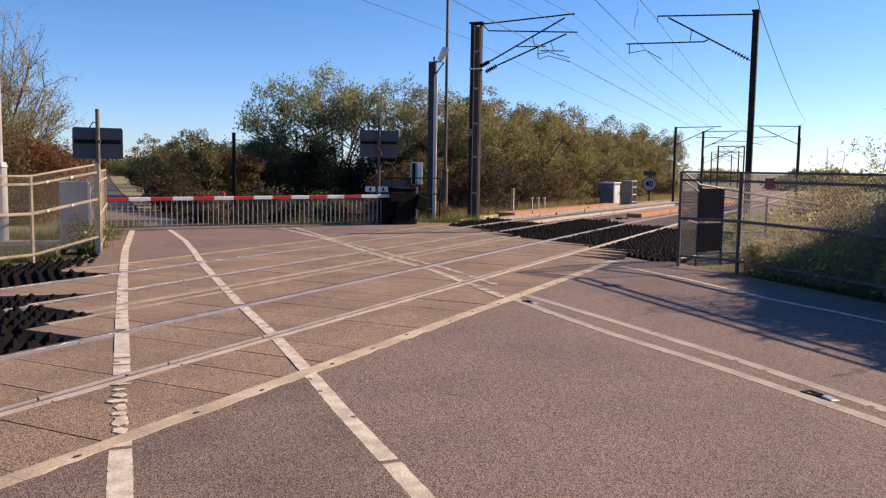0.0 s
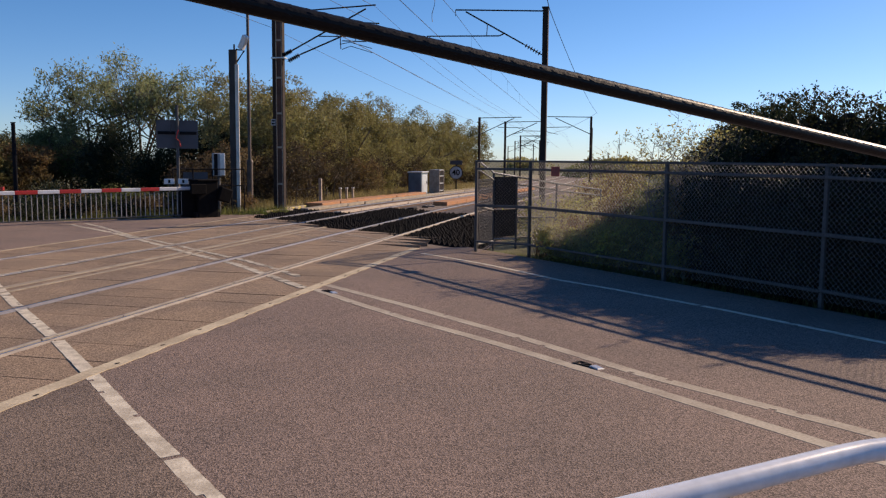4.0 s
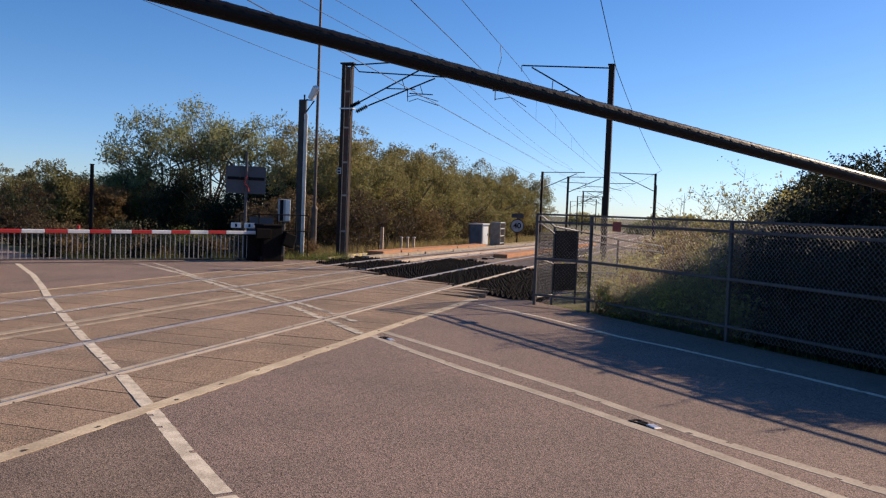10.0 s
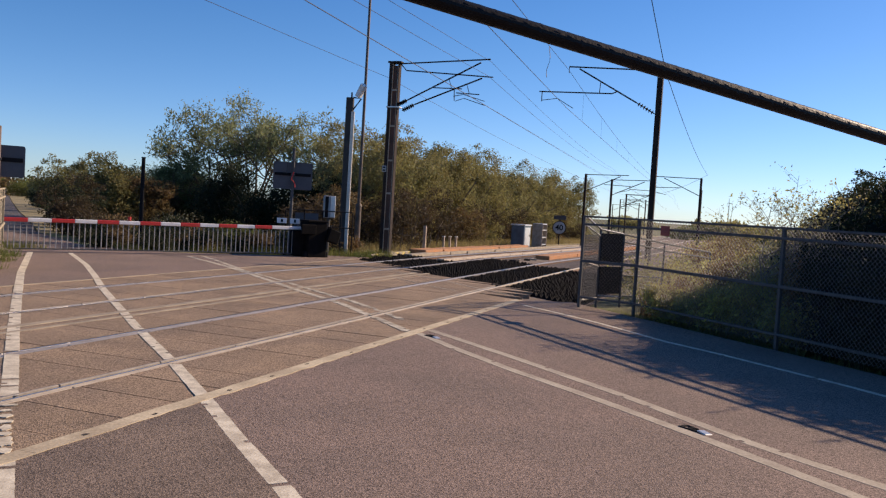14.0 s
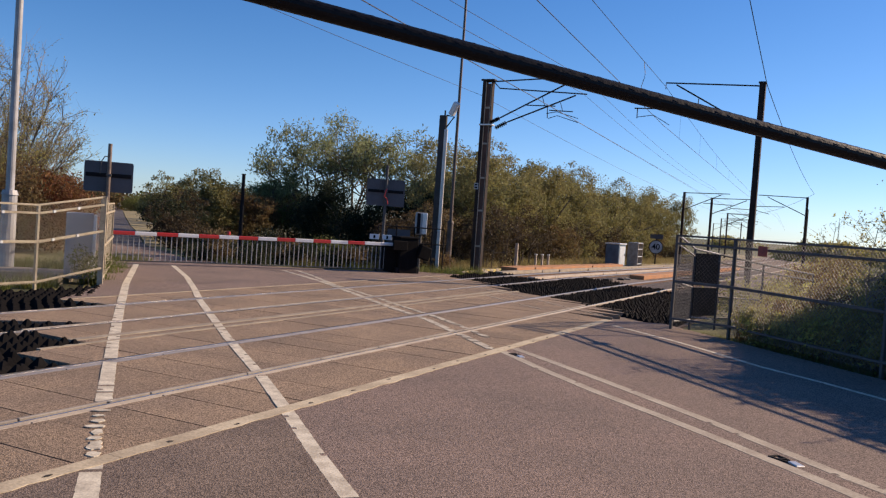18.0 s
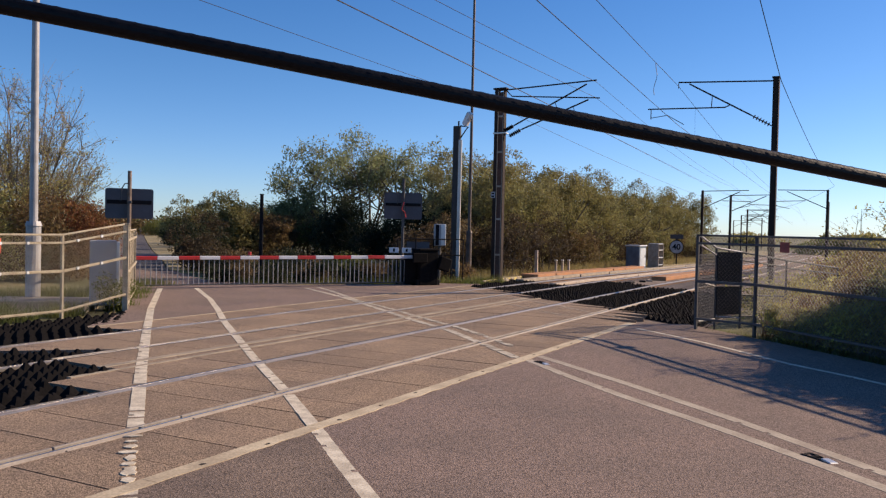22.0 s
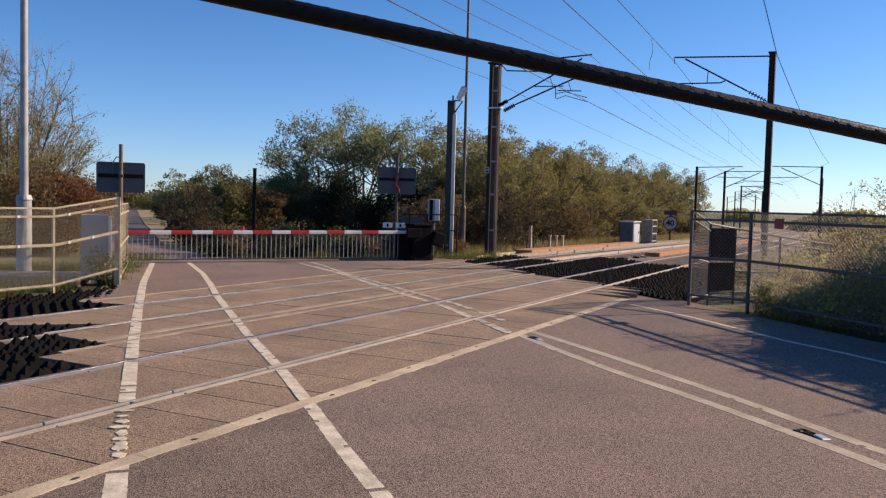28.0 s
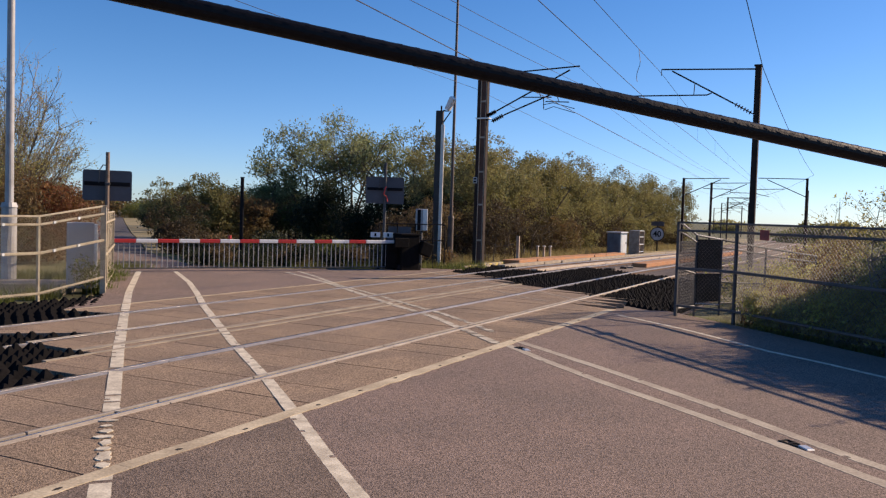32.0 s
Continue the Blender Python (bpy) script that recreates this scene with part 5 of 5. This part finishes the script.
def mound_at(y, u, depth):
    """Points of the heap: y along the fence, u up and over it, depth below its skin."""
    crest = np.interp(y, [c[0] for c in CREST], [c[1] for c in CREST])
    d = np.interp(u, [p[0] for p in PROFILE], [p[1] for p in PROFILE])
    z = np.interp(u, [p[0] for p in PROFILE], [p[2] for p in PROFILE])
    lump = 0.07 * np.sin(y * 5.1 + u * 9) + 0.05 * np.sin(y * 11.3 - u * 17) + 0.06 * np.sin(y * 2.3 + 1.7)
    d = d + np.maximum(y - 10.9, 0) * 0.75
    d = d + 0.9 * depth * (1 - u) + np.maximum(lump, 0) * (u < 0.4) * 0.4
    z = (z * crest + lump * (u > 0.4)) - depth * (0.3 + 0.7 * (u > 0.4))
    return np.stack([7.09 - (y - 8.68) * 0.2583 + d * 0.968, y + d * 0.25, z], 1)


mound = thing("bramble_mound", Matrix(), "big dark bramble mound pressing against the chain-link fence", "bush")
rng = R(900)
n = 19000
pts = clumped(mound_at(rng.uniform(-3, 14.85, n), rng.random(n) ** 0.9, np.abs(rng.normal(size=n)) * 0.12), 7, 0.055, rng)
side = (pts[:, 0] - 7.09) + (pts[:, 1] - 8.68) * 0.2583
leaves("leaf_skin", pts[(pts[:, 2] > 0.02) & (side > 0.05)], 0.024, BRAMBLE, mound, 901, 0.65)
# solid sheet under the leaves, near-black to paint the shade inside the mound
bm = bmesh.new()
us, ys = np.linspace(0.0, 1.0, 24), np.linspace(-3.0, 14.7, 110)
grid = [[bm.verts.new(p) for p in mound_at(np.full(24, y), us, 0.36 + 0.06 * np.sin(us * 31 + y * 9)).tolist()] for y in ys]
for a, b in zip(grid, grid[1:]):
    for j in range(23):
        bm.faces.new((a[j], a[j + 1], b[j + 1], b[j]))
part("shade_core", bm, INNER_SHADE, mound, "near-black sheet holding the shade inside the mound")
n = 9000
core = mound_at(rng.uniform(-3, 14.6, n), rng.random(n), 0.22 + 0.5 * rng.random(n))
leaves("inner_growth", core[core[:, 2] > -0.05], 0.13, INNER_SHADE, mound, 902, 0.8, label="inner leaves with the mound's shade in their colour")
tips = []
for k in range(120):
    y0 = float(rng.uniform(5.2, 14.5))
    p = Vector(mound_at(np.array([y0]), np.array([float(rng.uniform(0.5, 0.8))]), np.array([0.3]))[0].tolist())
    out = Vector((float(rng.normal()) * 0.25, float(rng.normal()) * 0.35, 0))
    q = p + out * 0.6 + Vector((0, 0, float(rng.uniform(0.3, 0.52))))
    e = q + out * float(rng.uniform(0.3, 0.9)) + Vector((0, 0, float(rng.uniform(-0.16, 0.06))))
    part("bramble_stem", sweep([p, p.lerp(q, 0.6) + Vector((0, 0, 0.03)), q, e], [0.008, 0.006, 0.005, 0.002], 4), BARK, mound)
    tips += [p.lerp(q, float(f)) for f in rng.uniform(0.4, 1, 7)] + [q.lerp(e, float(f)) for f in rng.random(9)]
tips = np.array([list(t) for t in tips])
leaves("spray_leaves", clumped(tips, 2, 0.03, rng), 0.026, BRAMBLE, mound, 903, 0.65)

tree(pose(7.3, 12.55, -0.1), 3.1, [(0, 0, 1.9, 0.75, 0.7, 0.8), (0.2, 0.4, 2.2, 0.6, 0.6, 0.7), (-0.3, -0.2, 1.6, 0.6, 0.6, 0.6)], 320, 0.026, YELLOW, "nearly bare sapling with a few yellow leaves", 910, 0.018, 6, 0.2, PALE_BARK, 0.5, 0.2, 3, 2, 0.06, on_twigs=True, twigs=4, category="sapling", name="sapling")
# scrub seen through the first bays, its sunlight put into the leaf colour
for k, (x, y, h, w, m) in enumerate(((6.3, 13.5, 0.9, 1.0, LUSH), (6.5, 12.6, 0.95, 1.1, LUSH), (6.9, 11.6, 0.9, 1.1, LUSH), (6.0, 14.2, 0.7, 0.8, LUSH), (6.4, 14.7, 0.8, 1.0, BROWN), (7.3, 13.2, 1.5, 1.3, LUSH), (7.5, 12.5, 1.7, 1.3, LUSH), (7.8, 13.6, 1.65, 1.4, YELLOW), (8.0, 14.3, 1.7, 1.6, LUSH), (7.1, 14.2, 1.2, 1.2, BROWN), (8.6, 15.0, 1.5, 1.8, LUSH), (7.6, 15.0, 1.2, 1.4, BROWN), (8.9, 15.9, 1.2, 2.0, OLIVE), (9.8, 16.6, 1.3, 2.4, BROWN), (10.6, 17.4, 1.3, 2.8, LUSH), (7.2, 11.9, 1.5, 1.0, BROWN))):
    tree(pose(x, y, -0.1), h, ring(h, w, 9, R(920 + k), 0.15), 2800, 0.034, m, "yellow-green scrub behind the fence, sunlight put in its colour", 930 + k, 0.015, 3, 0.3, BARK, 0.5, 0, 1, 6, 0.08, "scrub behind the fence", "bush", "bush")

# brown and green scrub on the bank beside the line
for k in range(18):
    s, o = 15.5 + k * 2.9, -3.7 - 0.9 * abs(math.sin(k * 1.7)) - 0.02 * k
    h = 1.15 + 0.3 * math.sin(k * 2.3)
    tree(tp(s, o, -0.1), h, ring(h, 2.6, 9, R(960 + k), 0.15), 2400, 0.05, (LUSH, BROWN, OLIVE, LUSH, BROWN)[k % 5], "brown and green scrub on the bank beside the line", 970 + k, 0.02, 3, 0.4, BARK, 0.5, 0, 1, 7, 0.1, "scrub behind the fence", "bush", "bush")


def tufts(name, areas, n, h, mat, label, seed):
    """Upright blades scattered in discs (x, y, r), one mesh."""
    rng = R(seed)
    w = np.array([a[2] ** 2 for a in areas])
    A = np.array(areas)[rng.choice(len(areas), n, p=w / w.sum())]
    r, t = np.sqrt(rng.random(n)) * A[:, 2], rng.uniform(0, math.tau, n)
    x, y = A[:, 0] + r * np.cos(t), A[:, 1] + r * np.sin(t)
    z = np.array([dip(along(p, q)) for p, q in zip(x, y)]) - 0.12
    k = h * rng.uniform(0.4, 1.3, n)
    a = rng.uniform(0, math.tau, n)
    lean = rng.normal(size=(n, 2)) * 0.35 * k[:, None]
    wd = 0.006 + 0.02 * h * rng.random(n)
    base = np.stack([x, y, z], 1)
    sd = np.stack([np.cos(a) * wd, np.sin(a) * wd, 0 * a], 1)
    tip = base + np.stack([lean[:, 0], lean[:, 1], k], 1)
    v = np.stack([base - sd, base + sd, tip], 1).reshape(-1, 3)
    me = bpy.data.meshes.new(name)
    me.from_pydata(v.tolist(), [], np.arange(3 * n).reshape(-1, 3).tolist())
    me.materials.append(mat)
    return tagged(new(name, me), label, "grass", kind="stuff")


tufts("dry_grass", [(*tk(s, 9.0), 1.7) for s in range(24, 80, 3)], 26000, 0.35, STRAW, "dry straw-coloured grass along the line", 1001)
tufts("fence_grass", [(a[0] + (b[0] - a[0]) * f + 0.12, a[1] + (b[1] - a[1]) * f, 0.28) for a, b in zip(FENCE, FENCE[1:5]) for f in (0.1, 0.3, 0.5, 0.7, 0.9)], 3000, 0.13, GREEN, "green grass and weeds at the fence foot", 1002)
tufts("verge_grass", [(-6.7, 17.6, 0.35), (-7.2, 19.4, 0.4), (-7.5, 20.8, 0.4), (-7.3, 16.2, 0.4), (-7.8, 15.2, 0.5), (-8.4, 14.0, 0.6), (-9.0, 15.5, 1.0), (-9.6, 13.0, 1.0), (-10, 18, 1.5), (-8.6, 19.4, 1.0)], 11000, 0.32, BLADE, "green verge grass beside the pale fence", 1003)
tufts("bank_growth", [(6.6, 15.2, 0.7), (7.4, 16.2, 0.9), (8.4, 15.6, 1.0), (8.6, 17.2, 1.0), (9.8, 18.4, 1.2), (10.6, 16.6, 1.3), (7.6, 14.4, 0.8), (9.2, 14.2, 1.2), (11.4, 20.2, 1.4), (12.6, 18.4, 1.6)], 14000, 0.55, BROWN, "tall dry brown growth on the bank behind the fence", 1007)
tufts("weeds", [(-5.6, 25.2, 0.5), (-3.6, 26.6, 0.6), (-2.0, 27.0, 0.5), (-8.3, 23.6, 0.8), (0.6, 27.8, 0.9), (1.6, 29.0, 0.7)], 3500, 0.3, BLADE, "weeds behind the far barrier", 1004)
tufts("joint_weeds", [(*tk(s, -1.2), 0.06) for s in (-0.9, -0.3, 0.4, 1.1, 1.5, 2.3, 3.4, 4.1, 5.2, 6.9, 8.3)] + [(*tk(s, 2.58), 0.05) for s in (3.5, 4.6, 5.9, 7.0, 8.8, 10.4)], 420, 0.03, BROWN, "tiny dry weeds in the joints of the crossing", 1006)
weed = tree(pose(-6.75, 17.0, -0.1), 0.75, [(0, 0, 0.45, 0.3, 0.3, 0.35), (0.1, 0.6, 0.4, 0.25, 0.4, 0.3)], 900, 0.035, GREEN, "leafy weed clump growing at the fence corner", 1005, 0.01, 3, 0.2, BARK, 0.5, 0, 1, 5, 0.06, category="weed", name="weed")

# ---- crossing deck ----
LEFT_END = {-1.08: -4.0, -0.07: -4.0, 0.14: -0.75, 1.39: -1.1, 1.56: 1.7, 2.45: 1.7, 2.535: 2.7, 2.66: 2.7, 2.86: 2.7, 3.59: 2.75, 3.8: 3.8, 5.05: 2.6, 5.225: 5.45, 6.12: 5.2}
RIGHT_END = {-1.08: 12.0, -0.07: 14.5, 0.14: 14.7, 1.39: 15.6, 1.56: 15.7, 2.45: 16.2, 2.535: 16.2, 2.66: 16.2, 2.86: 16.3, 3.59: 17.5, 3.8: 17.6, 5.05: 18.6, 5.225: 18.7, 6.12: 19.2}
deck = thing("crossing_deck", Matrix(), "brown gritted rubber panels laid between the rails", "crossing deck", kind="structure")
ends = sorted(LEFT_END)
for o0, o1 in zip(ends[::2], ends[1::2]):
    for k in range(-7, 32):
        s0, s1 = k * 0.62 + 0.12, k * 0.62 + 0.728
        c = []
        for o in (o0, o1):
            lo, hi = max(s0, LEFT_END[o]), min(s1, RIGHT_END[o])
            c.append((lo, hi))
        if all(h - l < 0.02 for l, h in c):
            continue
        (a0, a1), (b0, b1) = [(l, max(h, l + 0.01)) for l, h in c]
        t = random.uniform(-0.003, 0.003)
        panel = part("panel", prism([tk(a0, o0), tk(a1, o0), tk(b1, o1), tk(b0, o1)], -0.15, -0.004 + t), PANEL, deck)
for o0, o1, s0, s1 in ((-1.24, -1.09, -4.0, 11.9), (2.455, 2.53, 2.0, 16.4), (2.725, 2.855, 2.66, 16.2), (6.07, 6.12, 5.2, 19.2)):
    n = int((s1 - s0) / 0.9)
    for k in range(n):
        a, b = s0 + (s1 - s0) * k / n, s0 + (s1 - s0) * (k + 1) / n - 0.003
        rag = 0.016 if o0 < 0 else 0.007
        near = [tk(a + (b - a) * f / 8, o0 + 0.003 + (random.uniform(-rag, rag * 0.6) if 0 < f < 8 else 0)) for f in range(9)]
        far = [tk(a + (b - a) * f / 4, o1 + (random.uniform(-0.005, 0.003) if 0 < f < 4 else 0)) for f in range(4, -1, -1)]
        part("edge_beam", prism(near + far, -0.15, 0.006 - (0.002 if 0 < o0 < 5 else 0)), KERB if o0 < 0 else CONCRETE, deck, "worn tan concrete edge beam" if k == 0 else "")


part("joint_bed", prism([tk(2.7, 2.664), tk(16.2, 2.664), tk(16.2, 2.722), tk(2.7, 2.722)], -0.14, -0.007), TARMAC_DARK, deck, "sunken dark joint between the tracks")
# holes are flat near-black flakes on the beam, their inner shade painted
HOLE_SHADE = material("painted_hole_shade", (0.03, 0.025, 0.02), 0.95, scale=20, fine=80)
for k in range(16):
    s, o = -1.4 + k * 0.8 + random.uniform(-0.2, 0.2), -1.165 + random.uniform(-0.04, 0.03)
    ring_pts = [tk(s + random.uniform(0.02, 0.045) * math.cos(a), o + random.uniform(0.01, 0.02) * math.sin(a)) for a in [j * math.tau / 8 for j in range(8)]]
    part("hole_mark", prism(ring_pts, 0.002, 0.0085), HOLE_SHADE, deck, "dark flake painted as the shade in a hole of the edge beam" if k == 0 else "")


# ---- painted lines ----
def painted(points, width, worn, seed, label="worn white painted road line", mat=PAINT, flaking=0.0):
    """A line in short strokes, with chips missing."""
    rng = R(seed)
    line = thing("road_line", Matrix(), label, "road marking", kind="structure")
    bm = bmesh.new()
    for (s0, o0), (s1, o1) in zip(points, points[1:]):
        a, b = Vector(tk(s0, o0)), Vector(tk(s1, o1))
        d = (b - a).normalized()
        nrm = Vector((-d.y, d.x))
        n = max(1, int((b - a).length / 0.055))
        edge = [[(k - 1.5) / 3 * width * (1 + 0.03 * float(rng.normal())) for k in range(4)] for _ in range(n + 1)]
        for k in range(n):
            p, q = a.lerp(b, k / n), a.lerp(b, (k + 1) / n)
            oo = o0 + (o1 - o0) * (k + 0.5) / n
            if min(abs(oo - r) for r in RAILS) < 0.09:
                continue
            if flaking and -1.15 < oo < -0.1:
                if k % 3 == 0 and rng.random() > flaking * (0.9 + oo):
                    c = p.lerp(q, 0.5) + nrm * float(rng.uniform(-0.16, 0.16)) * width
                    wide, long = width * float(rng.uniform(0.36, 0.6)), float(rng.uniform(0.06, 0.13)) * (0.3 - 0.7 * oo)
                    flake = [c + (d * math.sin(j * math.tau / 13) * long + nrm * math.cos(j * math.tau / 13) * wide) * float(rng.uniform(0.66, 1.1)) for j in range(13)]
                    prism([tuple(v) for v in flake], -0.003, 0.003 + 0.001 * float(rng.random()), bm)
                continue
            chip = worn
            gone = rng.random() < (chip - 0.02) * 0.7
            for m in range(3):
                if gone or (m != 1 and rng.random() < chip * 0.9):
                    continue
                c = [p + nrm * edge[k][m], q + nrm * edge[k + 1][m], q + nrm * edge[k + 1][m + 1], p + nrm * edge[k][m + 1]]
                prism([tuple(v) for v in c], -0.003, 0.0024, bm)
    part("paint", bm, mat, line)
    return line


painted([(12.03, 11.6), (8.11, 7.75), (5.46, 5.02), (3.09, 2.55), (1.27, 0.63), (-0.16, -0.87), (-0.5, -1.22), (-0.82, -1.56), (-2.6, -3.4), (-4.5, -5.4)], 0.135, 0.05, 1, flaking=0.3)
painted([(12.73, 10.98), (10.5, 8.4), (8.8, 6.6), (7.15, 4.91), (4.24, 1.76), (2.59, -0.1), (1.6, -1.16), (0.7, -2.1), (-0.01, -2.87), (-2, -5.0), (-4, -7.1)], 0.12, 0.035, 2)
painted([(6.3, -1.24), (5.48, -2.03), (4.51, -3.06), (3.86, -3.84), (3.4, -4.36), (2.66, -5.16), (1.21, -6.66), (0.12, -7.88), (-2, -10.2)], 0.13, 0.015, 3, mat=PAINT_WORN)
painted([(6.7, -1.25), (5.23, -2.94), (3.92, -4.35), (2.68, -5.57), (1.55, -6.95), (0.73, -7.84), (-1.4, -10.3)], 0.13, 0.015, 4, mat=PAINT_WORN)
painted([(11.02, -1.5), (10.41, -2.2), (9.73, -2.93), (9.0, -3.6), (8.1, -4.38), (7.45, -5.14), (6.11, -6.5), (4.1, -8.3), (3.2, -9.4), (1.0, -11.8)], 0.085, 0.03, 5, "thin white painted edge line")
painted([(14.9, 8.95), (13.05, 6.43), (10.8, 3.8), (9.75, 2.61), (8.55, 1.1), (7.13, -0.31), (6.34, -1.08)], 0.14, 0.14, 6, mat=PAINT_FADED)
painted([(15.4, 8.9), (14.55, 7.85), (12.4, 5.5), (11.2, 3.85), (10.37, 2.87), (9.07, 1.2), (8.2, 0.23), (7.41, -0.55)], 0.12, 0.22, 7, mat=PAINT_FADED)
painted([(18.58, 6.4), (16.6, 4.3), (15.29, 2.2), (14.58, 1.34), (13.36, 0.07), (12.63, -0.89)], 0.06, 0.2, 8, "thin worn edge line across the deck", PAINT_WORN)
painted([(14.37, 2.63), (12.8, 0.9), (12.47, 0.36)], 0.05, 0.2, 9, "thin worn edge line across the deck", PAINT_WORN)

stud_thing = thing("road_stud", pose(3.03, 6.5, 0.0, 0, 0, 22), "broken metal road stud frame with a white reflector", "road stud")
for w, l, x, y, a in ((0.025, 0.2, -0.05, 0.12, 6), (0.025, 0.17, 0.05, 0.13, -5), (0.12, 0.03, 0.0, 0.21, 8), (0.09, 0.035, 0.01, 0.1, -14), (0.05, 0.05, -0.03, 0.02, 30)):
    part("frame_bar", add_box(bmesh.new(), (w, l, 0.014), pose(x, y, 0.006, 0, 0, a), 0.004), DARK, stud_thing)
part("reflector", add_box(bmesh.new(), (0.1, 0.14, 0.018), pose(0.0, -0.08, 0.006, 4, 3, -8), 0.008), ALU, stud_thing, "bright reflector block")
stud_thing.matrix_basis = stud_thing.matrix_basis @ Matrix.Scale(0.8, 4)
stud_two = copy_thing(stud_thing, pose(*tk(6.1, -1.55), 0.0, 0, 0, 22))
stud_three = copy_thing(stud_thing, pose(*tk(0.55, -7.75), 0.0, 0, 0, 22) @ Matrix.Diagonal((0.4, 0.3, 0.5, 1)))
for t in (stud_thing, stud_two, stud_three):
    t["group"] = "road studs"

# ---- trespass guards ----
PYRAMID = bpy.data.meshes.new("guard_block")
PYRAMID.from_pydata([(-0.5, -0.5, 0), (0.5, -0.5, 0), (0.5, 0.5, 0), (-0.5, 0.5, 0), (-0.06, -0.06, 0.95), (0.06, -0.06, 0.95), (0.06, 0.06, 0.97), (-0.06, 0.06, 0.97)], [], [(0, 1, 5, 4), (1, 2, 6, 5), (2, 3, 7, 6), (3, 0, 4, 7), (4, 5, 6, 7)])
PYRAMID.materials.append(BLACK)


def guards(name, cells, label, seed, pitch=0.2, rise=0.13):
    """Rows of black pointed blocks over quads given as s0, s1 at each side o0, o1."""
    rng = R(seed)
    g = thing(name, Matrix(), label, "trespass guard", "trespass guards")
    blocks = []
    for o0, o1, l0, l1, h0, h1 in cells:
        m = max(1, round((o1 - o0) / pitch))
        for j in range(m):
            u0, u1 = j / m, (j + 1) / m
            oa, ob = o0 + (o1 - o0) * u0, o0 + (o1 - o0) * u1
            lo, hi = l0 + (l1 - l0) * (u0 + u1) / 2, h0 + (h1 - h0) * (u0 + u1) / 2
            n = max(1, int((hi - lo) / pitch))
            for k in range(n):
                sa, sb = lo + (hi - lo) * k / n, lo + (hi - lo) * (k + 1) / n
                blocks.append((abs((sa + sb) / 2 - 5), sa, sb, oa, ob, rise * rng.uniform(0.75, 1.25)))
    blocks.sort()
    v, f = [], []
    for i, (_, sa, sb, oa, ob, top) in enumerate(blocks):
        place = tp((sa + sb) / 2, (oa + ob) / 2, -0.095) @ Matrix.Diagonal((ob - oa, sb - sa, top, 1))
        if i < 300:
            block = new("guard_block", PYRAMID)
            block.parent = g
            block.matrix_basis = place
        else:
            c = len(v)
            v += [tuple(place @ p.co) for p in PYRAMID.vertices]
            f += [tuple(c + q for q in p.vertices) for p in PYRAMID.polygons]
    if v:
        me = bpy.data.meshes.new("guard_field")
        me.from_pydata(v, [], f)
        me.materials.append(BLACK)
        field = new("guard_field", me)
        field.parent = g
        field["kind"] = "stuff"
    return g


guards("trespass_guard", [(0.09, 1.42, -9, -9, -0.85, -1.2), (1.6, 2.4, -9, -9, 1.65, 1.65), (2.45, 3.58, -9, -9, 2.6, 2.7), (3.74, 5.08, -9, -9, 3.7, 2.5), (5.25, 6.3, -9, -9, 5.35, 5.1), (6.3, 7.5, -9, -9, 6.0, 7.3)], "field of black pointed trespass guard blocks beside the pale fence", 31)
guards("trespass_guard", [(-2.3, -0.07, 12.5, 14.5, 22.5, 22.5), (0.09, 1.42, 14.8, 15.6, 23.5, 23.5), (1.6, 3.58, 15.8, 17.5, 24.5, 26), (3.74, 5.08, 17.7, 18.6, 22.5, 22.5), (5.25, 6.5, 18.8, 20.2, 23.5, 24.0)], "field of black pointed trespass guard blocks by the grey fence", 32, 0.15, 0.1)
guards("trespass_guard", [(6.5, 7.3, 20.4, 20.0, 23.2, 22.6)], "short row of black pointed guard blocks by the mast foot", 33)


# ---- a car far down the lane ----
car = thing("car", pose(-149, 419, 0, 0, 0, 199.5), "small dark car far off on the lane", "car")
CAR_PAINT = material("dark_car_paint", (0.02, 0.022, 0.028), 0.3, 0.2, scale=3, bump=0.0, spread=0.1)
part("body", add_box(bmesh.new(), (1.75, 4.1, 0.62), pose(0, 0, 0.6), 0.12), CAR_PAINT, car)
part("cabin", add_box(bmesh.new(), (1.5, 2.1, 0.55), pose(0, -0.2, 1.15), 0.18), CAR_PAINT, car)
part("windscreen", add_box(bmesh.new(), (1.3, 0.03, 0.42), pose(0, 0.78, 1.12, -30)), DARK, car, "dark glass")
for x in (-0.78, 0.78):
    for y in (-1.3, 1.3):
        part("wheel", tube((x - 0.1, y, 0.31), (x + 0.1, y, 0.31), 0.31, n=16), BLACK, car)
    part("headlight", add_box(bmesh.new(), (0.3, 0.06, 0.16), pose(x * 0.75, 2.05, 0.66), 0.02), ALU, car, "pale headlight")


def motions():
    """The far car drives towards the crossing."""
    walk(car, [(t, pose(-150.6 + 1.73 * t, 417 - 4.83 * t, dip(400), 0, 0, 199.5)) for t in (0, 8, 16, 24, 32)])


motions()
